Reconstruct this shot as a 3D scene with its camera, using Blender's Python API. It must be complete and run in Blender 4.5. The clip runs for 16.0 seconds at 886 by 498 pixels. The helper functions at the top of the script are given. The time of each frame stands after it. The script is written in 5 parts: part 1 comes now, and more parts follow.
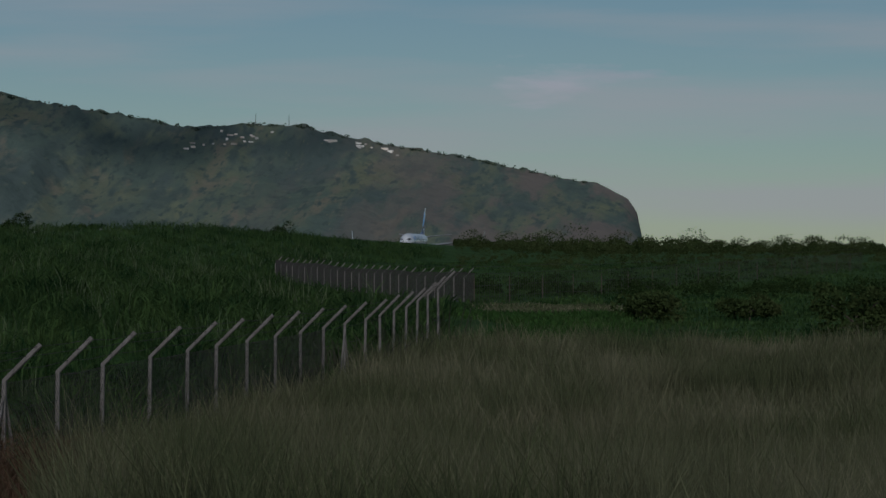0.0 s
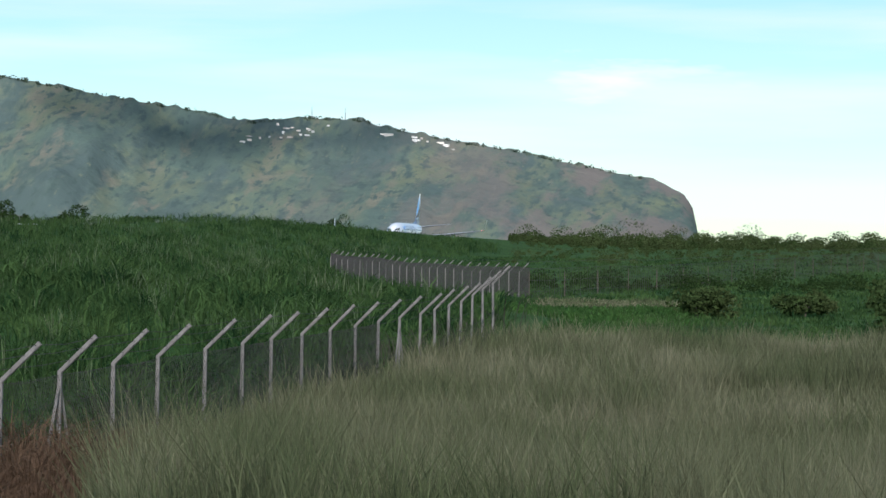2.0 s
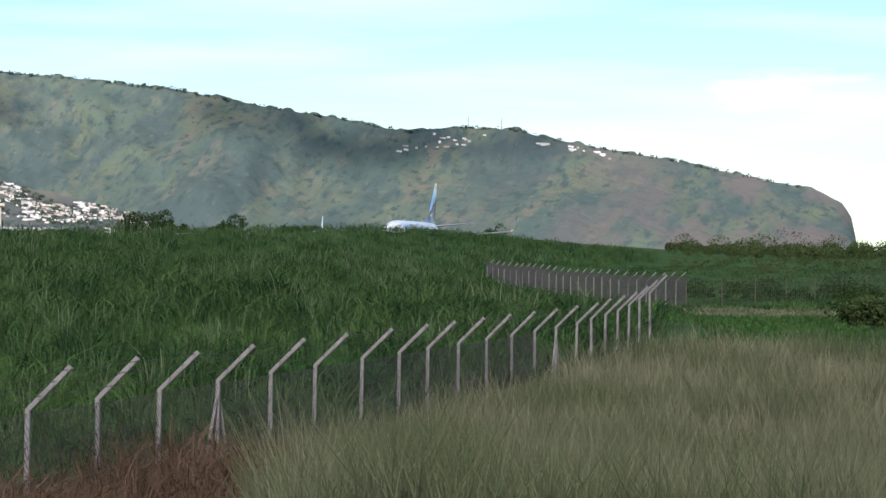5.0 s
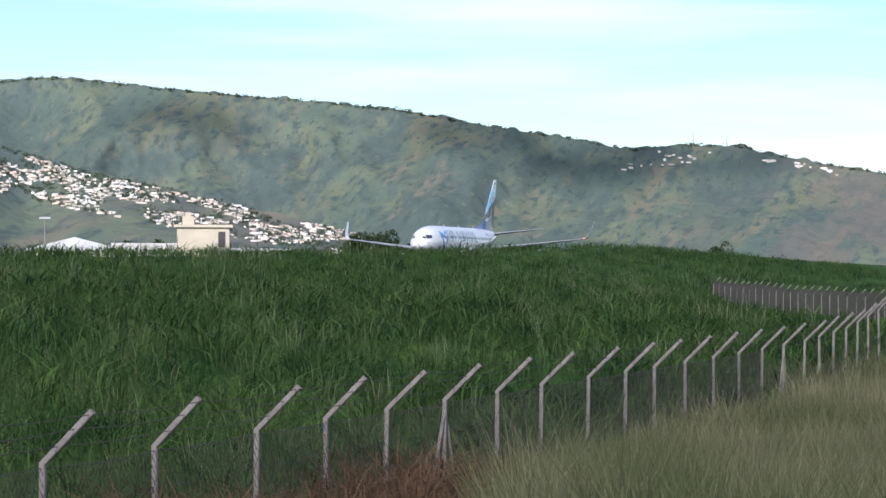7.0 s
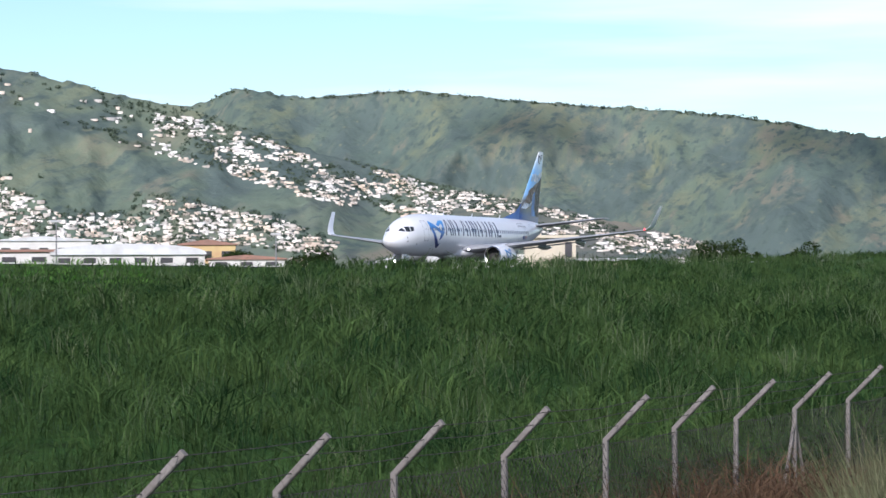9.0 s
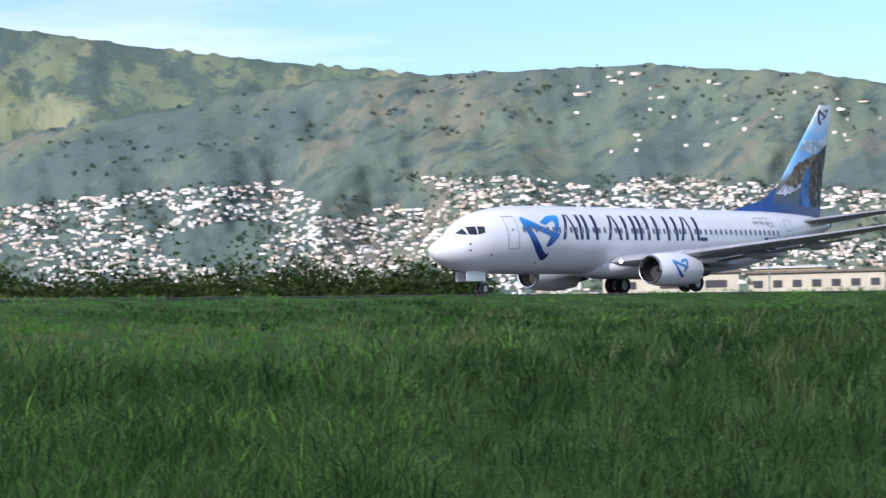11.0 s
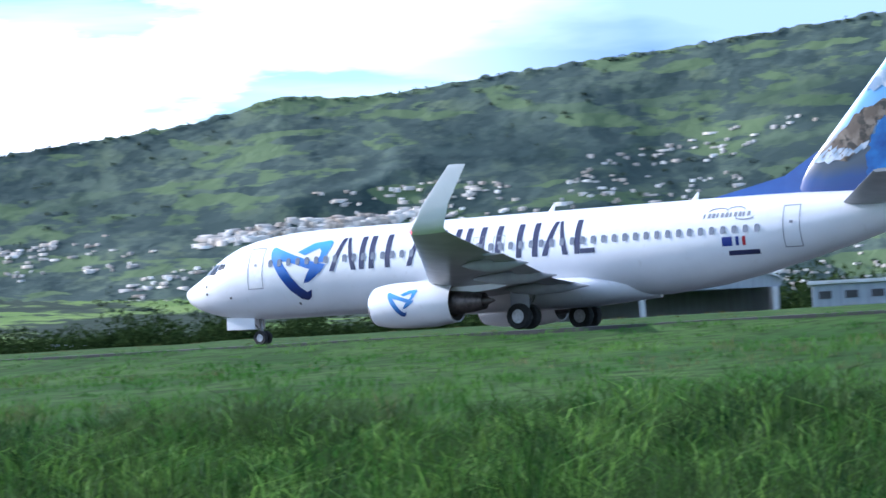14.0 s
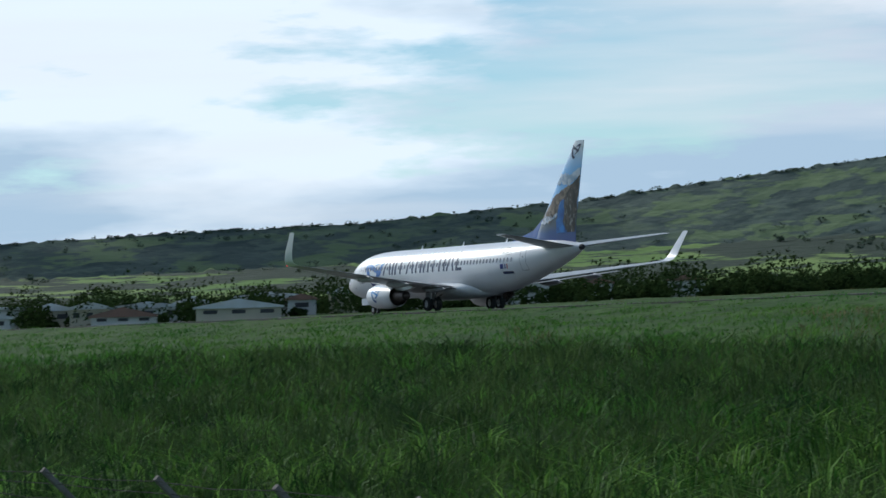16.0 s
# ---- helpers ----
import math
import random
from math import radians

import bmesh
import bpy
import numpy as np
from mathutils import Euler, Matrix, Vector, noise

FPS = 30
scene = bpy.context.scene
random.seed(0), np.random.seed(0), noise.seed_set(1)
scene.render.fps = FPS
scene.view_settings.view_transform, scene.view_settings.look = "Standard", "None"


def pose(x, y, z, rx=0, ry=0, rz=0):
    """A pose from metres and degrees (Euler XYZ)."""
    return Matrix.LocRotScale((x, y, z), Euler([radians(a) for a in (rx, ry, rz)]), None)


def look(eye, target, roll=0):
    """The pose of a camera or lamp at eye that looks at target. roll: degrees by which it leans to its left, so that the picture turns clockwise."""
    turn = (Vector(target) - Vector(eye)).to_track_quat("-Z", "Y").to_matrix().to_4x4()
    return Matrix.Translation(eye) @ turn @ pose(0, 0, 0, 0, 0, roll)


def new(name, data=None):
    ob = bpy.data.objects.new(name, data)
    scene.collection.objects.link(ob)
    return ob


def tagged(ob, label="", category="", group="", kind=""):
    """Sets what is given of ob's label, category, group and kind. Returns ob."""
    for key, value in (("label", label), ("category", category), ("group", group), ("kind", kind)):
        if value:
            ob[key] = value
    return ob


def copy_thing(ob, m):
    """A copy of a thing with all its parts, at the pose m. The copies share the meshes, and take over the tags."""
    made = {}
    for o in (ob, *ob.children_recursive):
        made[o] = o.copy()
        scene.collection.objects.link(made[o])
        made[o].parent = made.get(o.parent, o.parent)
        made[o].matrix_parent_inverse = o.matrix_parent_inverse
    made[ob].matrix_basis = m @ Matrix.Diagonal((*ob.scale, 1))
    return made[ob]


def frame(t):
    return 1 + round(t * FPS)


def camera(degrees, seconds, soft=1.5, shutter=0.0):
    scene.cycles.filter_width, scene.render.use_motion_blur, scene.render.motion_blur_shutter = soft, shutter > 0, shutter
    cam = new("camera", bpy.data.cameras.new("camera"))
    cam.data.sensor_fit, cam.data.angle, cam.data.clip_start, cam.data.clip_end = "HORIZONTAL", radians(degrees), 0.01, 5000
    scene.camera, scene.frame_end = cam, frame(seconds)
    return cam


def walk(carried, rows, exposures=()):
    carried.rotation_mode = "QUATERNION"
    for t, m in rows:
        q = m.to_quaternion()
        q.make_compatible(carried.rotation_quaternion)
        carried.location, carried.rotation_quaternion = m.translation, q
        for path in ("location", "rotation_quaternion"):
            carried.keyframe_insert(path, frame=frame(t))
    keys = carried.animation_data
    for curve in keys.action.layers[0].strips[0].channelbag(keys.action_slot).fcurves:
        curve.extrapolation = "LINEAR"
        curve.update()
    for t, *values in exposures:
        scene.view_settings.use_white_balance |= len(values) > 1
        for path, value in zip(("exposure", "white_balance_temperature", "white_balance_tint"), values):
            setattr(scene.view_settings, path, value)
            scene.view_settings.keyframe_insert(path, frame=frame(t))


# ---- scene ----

# ------------------------------------------------------------ camera
cam = camera(17.98, 16.0, soft=1.5, shutter=0.1)
EYE = Vector((0.0, 0.0, -1.93))


def aim(yaw, pitch, roll):
    """Heading from +Y towards +X, pitch up, picture turned clockwise by roll."""
    a, b = radians(yaw), radians(pitch)
    way = Vector((math.sin(a) * math.cos(b), math.cos(a) * math.cos(b), math.sin(b)))
    return look(EYE, EYE + way * 10, roll)


# seconds, heading, pitch, roll, nose of the aircraft along the runway
TRACK = [
    (0.0, 82.040, 0.257, 0.251, 711.70), (0.5, 81.983, 0.316, 0.382, 686.96), (1.0, 81.809, 0.260, 0.589, 662.20),
    (1.5, 81.404, 0.214, 0.689, 637.39), (2.0, 80.910, 0.133, 0.635, 612.51), (2.5, 80.497, 0.123, 0.561, 587.53),
    (3.0, 80.112, 0.144, 0.737, 562.46), (5.5, 76.630, 0.438, 0.542, 431.83), (6.0, 75.304, 0.608, 0.519, 404.23),
    (6.5, 74.003, 0.628, 0.394, 376.42), (7.0, 73.097, 0.643, 0.231, 348.38), (7.5, 72.154, 0.709, 0.020, 320.06),
    (8.0, 70.927, 0.780, -0.046, 291.48), (8.5, 68.538, 0.815, -0.213, 262.74), (9.0, 66.013, 0.850, -0.337, 233.74),
    (9.5, 63.543, 0.894, -0.456, 204.52), (10.0, 59.532, 1.027, -0.844, 174.54), (11.2, 43.5, 1.85, -1.50, 102.0),
    (12.3, 23.891, 2.625, -2.056, 34.58), (12.5, 18.111, 2.698, -1.926, 21.63), (13.0, 1.729, 2.641, -1.650, -10.90),
    (13.5, -15.958, 2.814, -2.110, -43.86), (14.0, -30.016, 2.701, -2.693, -77.53), (14.5, -40.879, 2.241, -2.867, -111.69),
    (15.0, -50.066, 2.142, -2.677, -146.50), (15.5, -56.281, 2.562, -1.406, -181.61), (16.0, -61.317, 1.793, -1.474, -216.89)]
walk(cam, [(t, aim(a, b, r)) for t, a, b, r, _ in TRACK],
     exposures=[
         (0.0, -1.9, 5850, 12), (0.2, -1.35, 5850, 12), (0.4, -0.8, 5850, 12), (0.6, -0.35, 5850, 12), (0.8, -0.13, 5750, 10), (1.0, -0.09, 5750, 9), (3.0, 0.03, 5850, 13),
         (5.5, 0.13, 5950, 18), (9.0, 0.2, 5950, 19), (10.0, 0.22, 5950, 19), (11.0, 0.3, 5800, 20), (12.3, 0.46, 5250, 24), (13.0, 0.74, 4650, 22), (13.5, 0.85, 4850, 22),
         (14.0, 0.93, 5350, 18), (14.5, 0.72, 5800, 15), (15.0, 0.38, 5950, 11), (15.5, -0.1, 5950, 10), (16.0, -0.38, 5850, 7)])


# ------------------------------------------------------------ light
SUN_AZ, SUN_EL = radians(-99), radians(27)
SUN_WAY = Vector((math.sin(SUN_AZ) * math.cos(SUN_EL), math.cos(SUN_AZ) * math.cos(SUN_EL), math.sin(SUN_EL)))
sun = new("sun", bpy.data.lights.new("sun", "SUN"))
sun.data.energy, sun.data.angle, sun.data.color = 4.0, radians(0.6), (1.0, 0.93, 0.82)
sun.matrix_world = look(SUN_WAY * 50, (0, 0, 0))

world = bpy.data.worlds.new("sky")
scene.world = world
world.use_nodes = True
wn, wl = world.node_tree.nodes, world.node_tree.links
wn.clear()
sky = wn.new("ShaderNodeTexSky")
sky.sky_type, sky.sun_disc = "NISHITA", False
sky.sun_elevation, sky.sun_rotation = SUN_EL, SUN_AZ
sky.air_density, sky.dust_density, sky.ozone_density = 0.9, 0.1, 1.5
w_co = wn.new("ShaderNodeTexCoord")
w_map = wn.new("ShaderNodeMapping")
w_map.inputs["Scale"].default_value = (1.0, 1.0, 4.6)
w_noise = wn.new("ShaderNodeTexNoise")
w_noise.inputs["Scale"].default_value, w_noise.inputs["Detail"].default_value, w_noise.inputs["Roughness"].default_value = 4.4, 9.0, 0.56
w_sep = wn.new("ShaderNodeSeparateXYZ")
w_bias = wn.new("ShaderNodeMath")
w_bias.operation = "MULTIPLY_ADD"
w_bias.inputs[1].default_value, w_bias.inputs[2].default_value = -0.13, -0.05
w_add = wn.new("ShaderNodeMath")
w_ramp = wn.new("ShaderNodeValToRGB")
w_ramp.color_ramp.elements[0].position, w_ramp.color_ramp.elements[1].position = 0.50, 0.56
w_mix = wn.new("ShaderNodeMixRGB")
w_shade = wn.new("ShaderNodeValToRGB")
w_shade.color_ramp.elements[0].position, w_shade.color_ramp.elements[1].position = 0.42, 0.52
w_shade.color_ramp.elements[0].color, w_shade.color_ramp.elements[1].color = (0.52, 0.62, 0.71, 1), (1, 1, 1, 1)
w_lift = wn.new("ShaderNodeMixRGB")
w_lift.blend_type = "MULTIPLY"
w_lift.inputs[0].default_value = 1.0
w_lift.inputs[2].default_value = (10.9, 11.5, 11.9, 1)
w_noise2 = wn.new("ShaderNodeTexNoise")
w_noise2.inputs["Scale"].default_value, w_noise2.inputs["Detail"].default_value = 3.4, 7.0
w_bg = wn.new("ShaderNodeBackground")
w_bg.inputs["Strength"].default_value = 0.105
w_out = wn.new("ShaderNodeOutputWorld")
wl.new(w_co.outputs["Generated"], w_map.inputs[0])
wl.new(w_map.outputs[0], w_noise.inputs["Vector"])
wl.new(w_co.outputs["Generated"], w_sep.inputs[0])
wl.new(w_sep.outputs["X"], w_bias.inputs[0])
wl.new(w_noise.outputs["Fac"], w_add.inputs[0])
wl.new(w_bias.outputs[0], w_add.inputs[1])
w_more, w_hor = wn.new("ShaderNodeMath"), wn.new("ShaderNodeMapRange")
w_hor.inputs["From Min"].default_value, w_hor.inputs["From Max"].default_value = 0.06, 0.085
w_hor.inputs["To Min"].default_value, w_hor.inputs["To Max"].default_value = 0.08, 0.0
wl.new(w_sep.outputs["Z"], w_hor.inputs["Value"])
wl.new(w_add.outputs[0], w_more.inputs[0])
wl.new(w_hor.outputs[0], w_more.inputs[1])
wl.new(w_more.outputs[0], w_ramp.inputs[0])
wl.new(w_ramp.outputs[0], w_mix.inputs[0])
wl.new(w_map.outputs[0], w_noise2.inputs["Vector"])
w_low, w_sum = wn.new("ShaderNodeMapRange"), wn.new("ShaderNodeMath")
w_low.inputs["From Min"].default_value, w_low.inputs["From Max"].default_value = 0.045, 0.10
w_low.inputs["To Min"].default_value, w_low.inputs["To Max"].default_value = -0.20, 0.06
wl.new(w_sep.outputs["Z"], w_low.inputs["Value"])
wl.new(w_noise2.outputs["Fac"], w_sum.inputs[0])
wl.new(w_low.outputs[0], w_sum.inputs[1])
wl.new(w_sum.outputs[0], w_shade.inputs[0])
wl.new(w_shade.outputs[0], w_lift.inputs[1])
w_dot, w_near, w_bank = wn.new("ShaderNodeVectorMath"), wn.new("ShaderNodeMapRange"), wn.new("ShaderNodeMixRGB")
w_dot.operation = "DOT_PRODUCT"
w_dot.inputs[1].default_value = Vector((math.sin(radians(-19)), math.cos(radians(-19)), 0.17)).normalized()
w_near.inputs["From Min"].default_value, w_near.inputs["From Max"].default_value = 0.978, 0.992
w_bank.blend_type = "MULTIPLY"
w_bank.inputs[2].default_value = (0.30, 0.40, 0.55, 1)
wl.new(w_co.outputs["Generated"], w_dot.inputs[0])
wl.new(w_dot.outputs["Value"], w_near.inputs["Value"])
wl.new(w_near.outputs[0], w_bank.inputs[0])
wl.new(w_lift.outputs[0], w_bank.inputs[1])
wl.new(w_bank.outputs[0], w_mix.inputs[2])
w_tint = wn.new("ShaderNodeMixRGB")
w_tint.blend_type = "MULTIPLY"
w_tint.inputs[0].default_value = 1.0
w_tint.inputs[2].default_value = (0.92, 1.04, 1.03, 1)
wl.new(sky.outputs[0], w_tint.inputs[1])
wl.new(w_tint.outputs[0], w_mix.inputs[1])
w_map3, w_noise3, w_ramp3, w_thin = wn.new("ShaderNodeMapping"), wn.new("ShaderNodeTexNoise"), wn.new("ShaderNodeValToRGB"), wn.new("ShaderNodeMixRGB")
w_map3.inputs["Scale"].default_value, w_map3.inputs["Rotation"].default_value = (1.6, 1.6, 17.0), (0.05, 0.06, 0)
w_noise3.inputs["Scale"].default_value, w_noise3.inputs["Detail"].default_value = 2.0, 6.0
w_ramp3.color_ramp.elements[0].position, w_ramp3.color_ramp.elements[1].position = 0.50, 0.70
w_ramp3.color_ramp.elements[1].color = (0.62, 0.62, 0.62, 1)
w_thin.inputs[2].default_value = (10.4, 10.2, 10.1, 1)
wl.new(w_co.outputs["Generated"], w_map3.inputs[0])
wl.new(w_map3.outputs[0], w_noise3.inputs["Vector"])
wl.new(w_noise3.outputs["Fac"], w_ramp3.inputs[0])
wl.new(w_ramp3.outputs[0], w_thin.inputs[0])
wl.new(w_mix.outputs[0], w_thin.inputs[1])
wl.new(w_thin.outputs[0], w_bg.inputs[0])
wl.new(w_bg.outputs[0], w_out.inputs[0])


# ------------------------------------------------------------ materials
def material(name, colour, rough=0.7, metal=0.0, spots=None, scale=8.0, detail=5.0, amount=1.0, bump=0.0, island=0.0, stretch=None,
             low=0.35, high=0.65, coat=0.0, fine=None, sheen=0.5, leaf=0.0):
    """Principled surface with noise between two colours, an optional finer noise, relief and variation from piece to piece."""
    m = bpy.data.materials.new(name)
    m.use_nodes = True
    n, l = m.node_tree.nodes, m.node_tree.links
    b = n["Principled BSDF"]
    b.inputs["Base Color"].default_value = (*colour, 1)
    b.inputs["Roughness"].default_value, b.inputs["Metallic"].default_value = rough, metal
    b.inputs["Coat Weight"].default_value = coat
    b.inputs["Specular IOR Level"].default_value = sheen
    b.inputs["Coat Roughness"].default_value = 0.08
    last = None
    co = n.new("ShaderNodeTexCoord")
    src = co.outputs["Object"]
    if stretch:
        mp = n.new("ShaderNodeMapping")
        mp.inputs["Scale"].default_value = stretch
        l.new(src, mp.inputs[0])
        src = mp.outputs[0]
    if spots:
        t = n.new("ShaderNodeTexNoise")
        t.inputs["Scale"].default_value, t.inputs["Detail"].default_value = scale, detail
        l.new(src, t.inputs["Vector"])
        r = n.new("ShaderNodeValToRGB")
        r.color_ramp.elements[0].position, r.color_ramp.elements[1].position = low, high
        r.color_ramp.elements[0].color, r.color_ramp.elements[1].color = (*colour, 1), (*spots, 1)
        l.new(t.outputs["Fac"], r.inputs[0])
        last = r.outputs[0]
        if bump:
            bp = n.new("ShaderNodeBump")
            bp.inputs["Strength"].default_value, bp.inputs["Distance"].default_value = bump, 0.05
            l.new(t.outputs["Fac"], bp.inputs["Height"])
            l.new(bp.outputs[0], b.inputs["Normal"])
    if fine:
        t2 = n.new("ShaderNodeTexNoise")
        t2.inputs["Scale"].default_value, t2.inputs["Detail"].default_value = fine[0], 6.0
        l.new(src, t2.inputs["Vector"])
        r2 = n.new("ShaderNodeValToRGB")
        r2.color_ramp.elements[0].position, r2.color_ramp.elements[1].position = fine[1], fine[2]
        l.new(t2.outputs["Fac"], r2.inputs[0])
        mx = n.new("ShaderNodeMixRGB")
        l.new(r2.outputs[0], mx.inputs[0])
        if last:
            l.new(last, mx.inputs[1])
        else:
            mx.inputs[1].default_value = (*colour, 1)
        mx.inputs[2].default_value = (*fine[3], 1)
        last = mx.outputs[0]
    if island:
        g = n.new("ShaderNodeNewGeometry")
        hs = n.new("ShaderNodeHueSaturation")
        mr = n.new("ShaderNodeMapRange")
        mr.inputs["To Min"].default_value, mr.inputs["To Max"].default_value = 1 - island, 1 + island
        l.new(g.outputs["Random Per Island"], mr.inputs["Value"])
        l.new(mr.outputs[0], hs.inputs["Value"])
        if last:
            l.new(last, hs.inputs["Color"])
        else:
            hs.inputs["Color"].default_value = (*colour, 1)
        last = hs.outputs[0]
    if last:
        l.new(last, b.inputs["Base Color"])
    if leaf:
        tr, ms = n.new("ShaderNodeBsdfTranslucent"), n.new("ShaderNodeMixShader")
        ms.inputs[0].default_value = leaf
        l.new(last, tr.inputs["Color"])
        l.new(b.outputs[0], ms.inputs[1])
        l.new(tr.outputs[0], ms.inputs[2])
        l.new(ms.outputs[0], n["Material Output"].inputs["Surface"])
    return m


M_GROUND = material("grassy_soil", (0.030, 0.078, 0.017), 0.95, spots=(0.062, 0.120, 0.030), scale=0.12, detail=9, bump=0.4, sheen=0.05, fine=(1.3, 0.4, 0.7, (0.018, 0.034, 0.010)))
M_RUNWAY = material("asphalt", (0.06, 0.06, 0.062), 0.9, spots=(0.045, 0.045, 0.045), scale=0.6, bump=0.2)
M_GRASS = material("tall_green_grass", (0.015, 0.041, 0.014), 0.8, spots=(0.070, 0.118, 0.036), scale=0.30, detail=5, island=0.35, sheen=0.06, leaf=0.35)
M_GRASS_FAR = material("meadow_grass", (0.036, 0.118, 0.018), 0.7, spots=(0.098, 0.200, 0.040), scale=0.10, detail=6, island=0.4, sheen=0.06, leaf=0.35)
M_DRY = material("dry_grass", (0.088, 0.104, 0.050), 0.8, spots=(0.200, 0.188, 0.118), scale=0.25, detail=6, island=0.4, sheen=0.05, leaf=0.3, low=0.40, high=0.60, fine=(0.5, 0.5, 0.70, (0.078, 0.100, 0.045)))
M_RUST = material("withered_shrub", (0.060, 0.036, 0.022), 0.8, spots=(0.098, 0.062, 0.038), scale=0.8, island=0.4, sheen=0.1)
M_LEAF = material("bush_leaves", (0.018, 0.034, 0.011), 1.0, spots=(0.036, 0.058, 0.019), scale=0.5, island=0.5, sheen=0.0, leaf=0.2)
M_LEAF_PALE = material("scrub_leaves", (0.038, 0.062, 0.020), 1.0, spots=(0.070, 0.088, 0.034), scale=0.12, island=0.45, sheen=0.0, leaf=0.2)
M_BARK = material("bark", (0.10, 0.08, 0.06), 0.9, spots=(0.06, 0.05, 0.04), scale=6, bump=0.4)
M_CONC = material("weathered_concrete", (0.23, 0.215, 0.205), 0.95, spots=(0.17, 0.155, 0.145), scale=3.0, bump=0.25, sheen=0.1, fine=(25, 0.5, 0.8, (0.12, 0.115, 0.10)))
M_WIRE = material("galvanised_wire", (0.085, 0.085, 0.085), 1.0, 0.0, spots=(0.06, 0.055, 0.05), scale=9, sheen=0.0)


# ------------------------------------------------------------ mesh helpers
def solid(name, verts, faces, mats, parent=None, label="", smooth=False):
    """One mesh object from arrays: faces all of one size."""
    me = bpy.data.meshes.new(name)
    v, f = np.asarray(verts, dtype=np.float32), np.asarray(faces, dtype=np.int32)
    k = f.shape[1]
    me.vertices.add(len(v))
    me.vertices.foreach_set("co", v.ravel())
    me.loops.add(f.size)
    me.loops.foreach_set("vertex_index", f.ravel())
    me.polygons.add(len(f))
    me.polygons.foreach_set("loop_start", np.arange(0, f.size, k, dtype=np.int32))
    me.polygons.foreach_set("loop_total", np.full(len(f), k, dtype=np.int32))
    if smooth:
        me.polygons.foreach_set("use_smooth", np.ones(len(f), dtype=bool))
    me.update(calc_edges=True)
    me.validate()
    me.materials.append(mats)
    ob = new(name, me)
    ob.parent = parent
    return tagged(ob, label)


def part(name, bm, mat, parent=None, label="", smooth=True):
    """Links a bmesh as one mesh object under a thing or a part."""
    me = bpy.data.meshes.new(name)
    bmesh.ops.recalc_face_normals(bm, faces=bm.faces)
    bm.to_mesh(me)
    bm.free()
    if smooth:
        me.polygons.foreach_set("use_smooth", [True] * len(me.polygons))
        me.set_sharp_from_angle(angle=radians(38))
    me.materials.append(mat)
    ob = new(name, me)
    ob.parent = parent
    return tagged(ob, label)


def box(bm, x0, y0, z0, x1, y1, z1, bevel=0.0, m=None):
    r = bmesh.ops.create_cube(bm, size=1)
    vs = r["verts"]
    for v in vs:
        v.co = Vector(((x0 + x1) / 2 + v.co.x * (x1 - x0), (y0 + y1) / 2 + v.co.y * (y1 - y0), (z0 + z1) / 2 + v.co.z * (z1 - z0)))
        if m:
            v.co = m @ v.co
    if bevel:
        es = list({e for v in vs for e in v.link_edges})
        bmesh.ops.bevel(bm, geom=es, offset=bevel, segments=1, affect="EDGES")


def bar(bm, a, b, r0, r1=None, sides=8):
    """A round bar from a to b."""
    a, b = Vector(a), Vector(b)
    r1 = r0 if r1 is None else r1
    m = Matrix.Translation((a + b) / 2) @ (b - a).to_track_quat("Z", "Y").to_matrix().to_4x4()
    bmesh.ops.create_cone(bm, cap_ends=True, segments=sides, radius1=r0, radius2=r1, depth=(b - a).length, matrix=m)


def loft(bm, rings, close=True, caps=True):
    """Skin through rings of equally many points."""
    rows = [[bm.verts.new(p) for p in ring] for ring in rings]
    n = len(rows[0])
    for a, b in zip(rows, rows[1:]):
        for i in range(n if close else n - 1):
            j = (i + 1) % n
            bm.faces.new((a[i], a[j], b[j], b[i]))
    if caps:
        bm.faces.new(rows[0])
        bm.faces.new(rows[-1])
    return rows


def sstep(a, b, x):
    t = np.clip((np.asarray(x, dtype=float) - a) / (b - a), 0, 1)
    return t * t * (3 - 2 * t)


def waves(x, y, seed, octaves=4):
    """Cheap smooth noise from sums of sines, for arrays."""
    g = np.random.RandomState(seed)
    out = 0 * (x + y)
    for o in range(octaves):
        for _ in range(4):
            a, p = g.uniform(0, 6.283, 2)
            k = 2.0 ** o * g.uniform(0.7, 1.4)
            out = out + np.sin(k * (x * math.cos(a) + y * math.sin(a)) + p) / 2.0 ** o / 4
    return out


# ------------------------------------------------------------ terrain
FENCE_Y, FENCE_Z, RUN_Y = 12.8, -5.75, 109.69


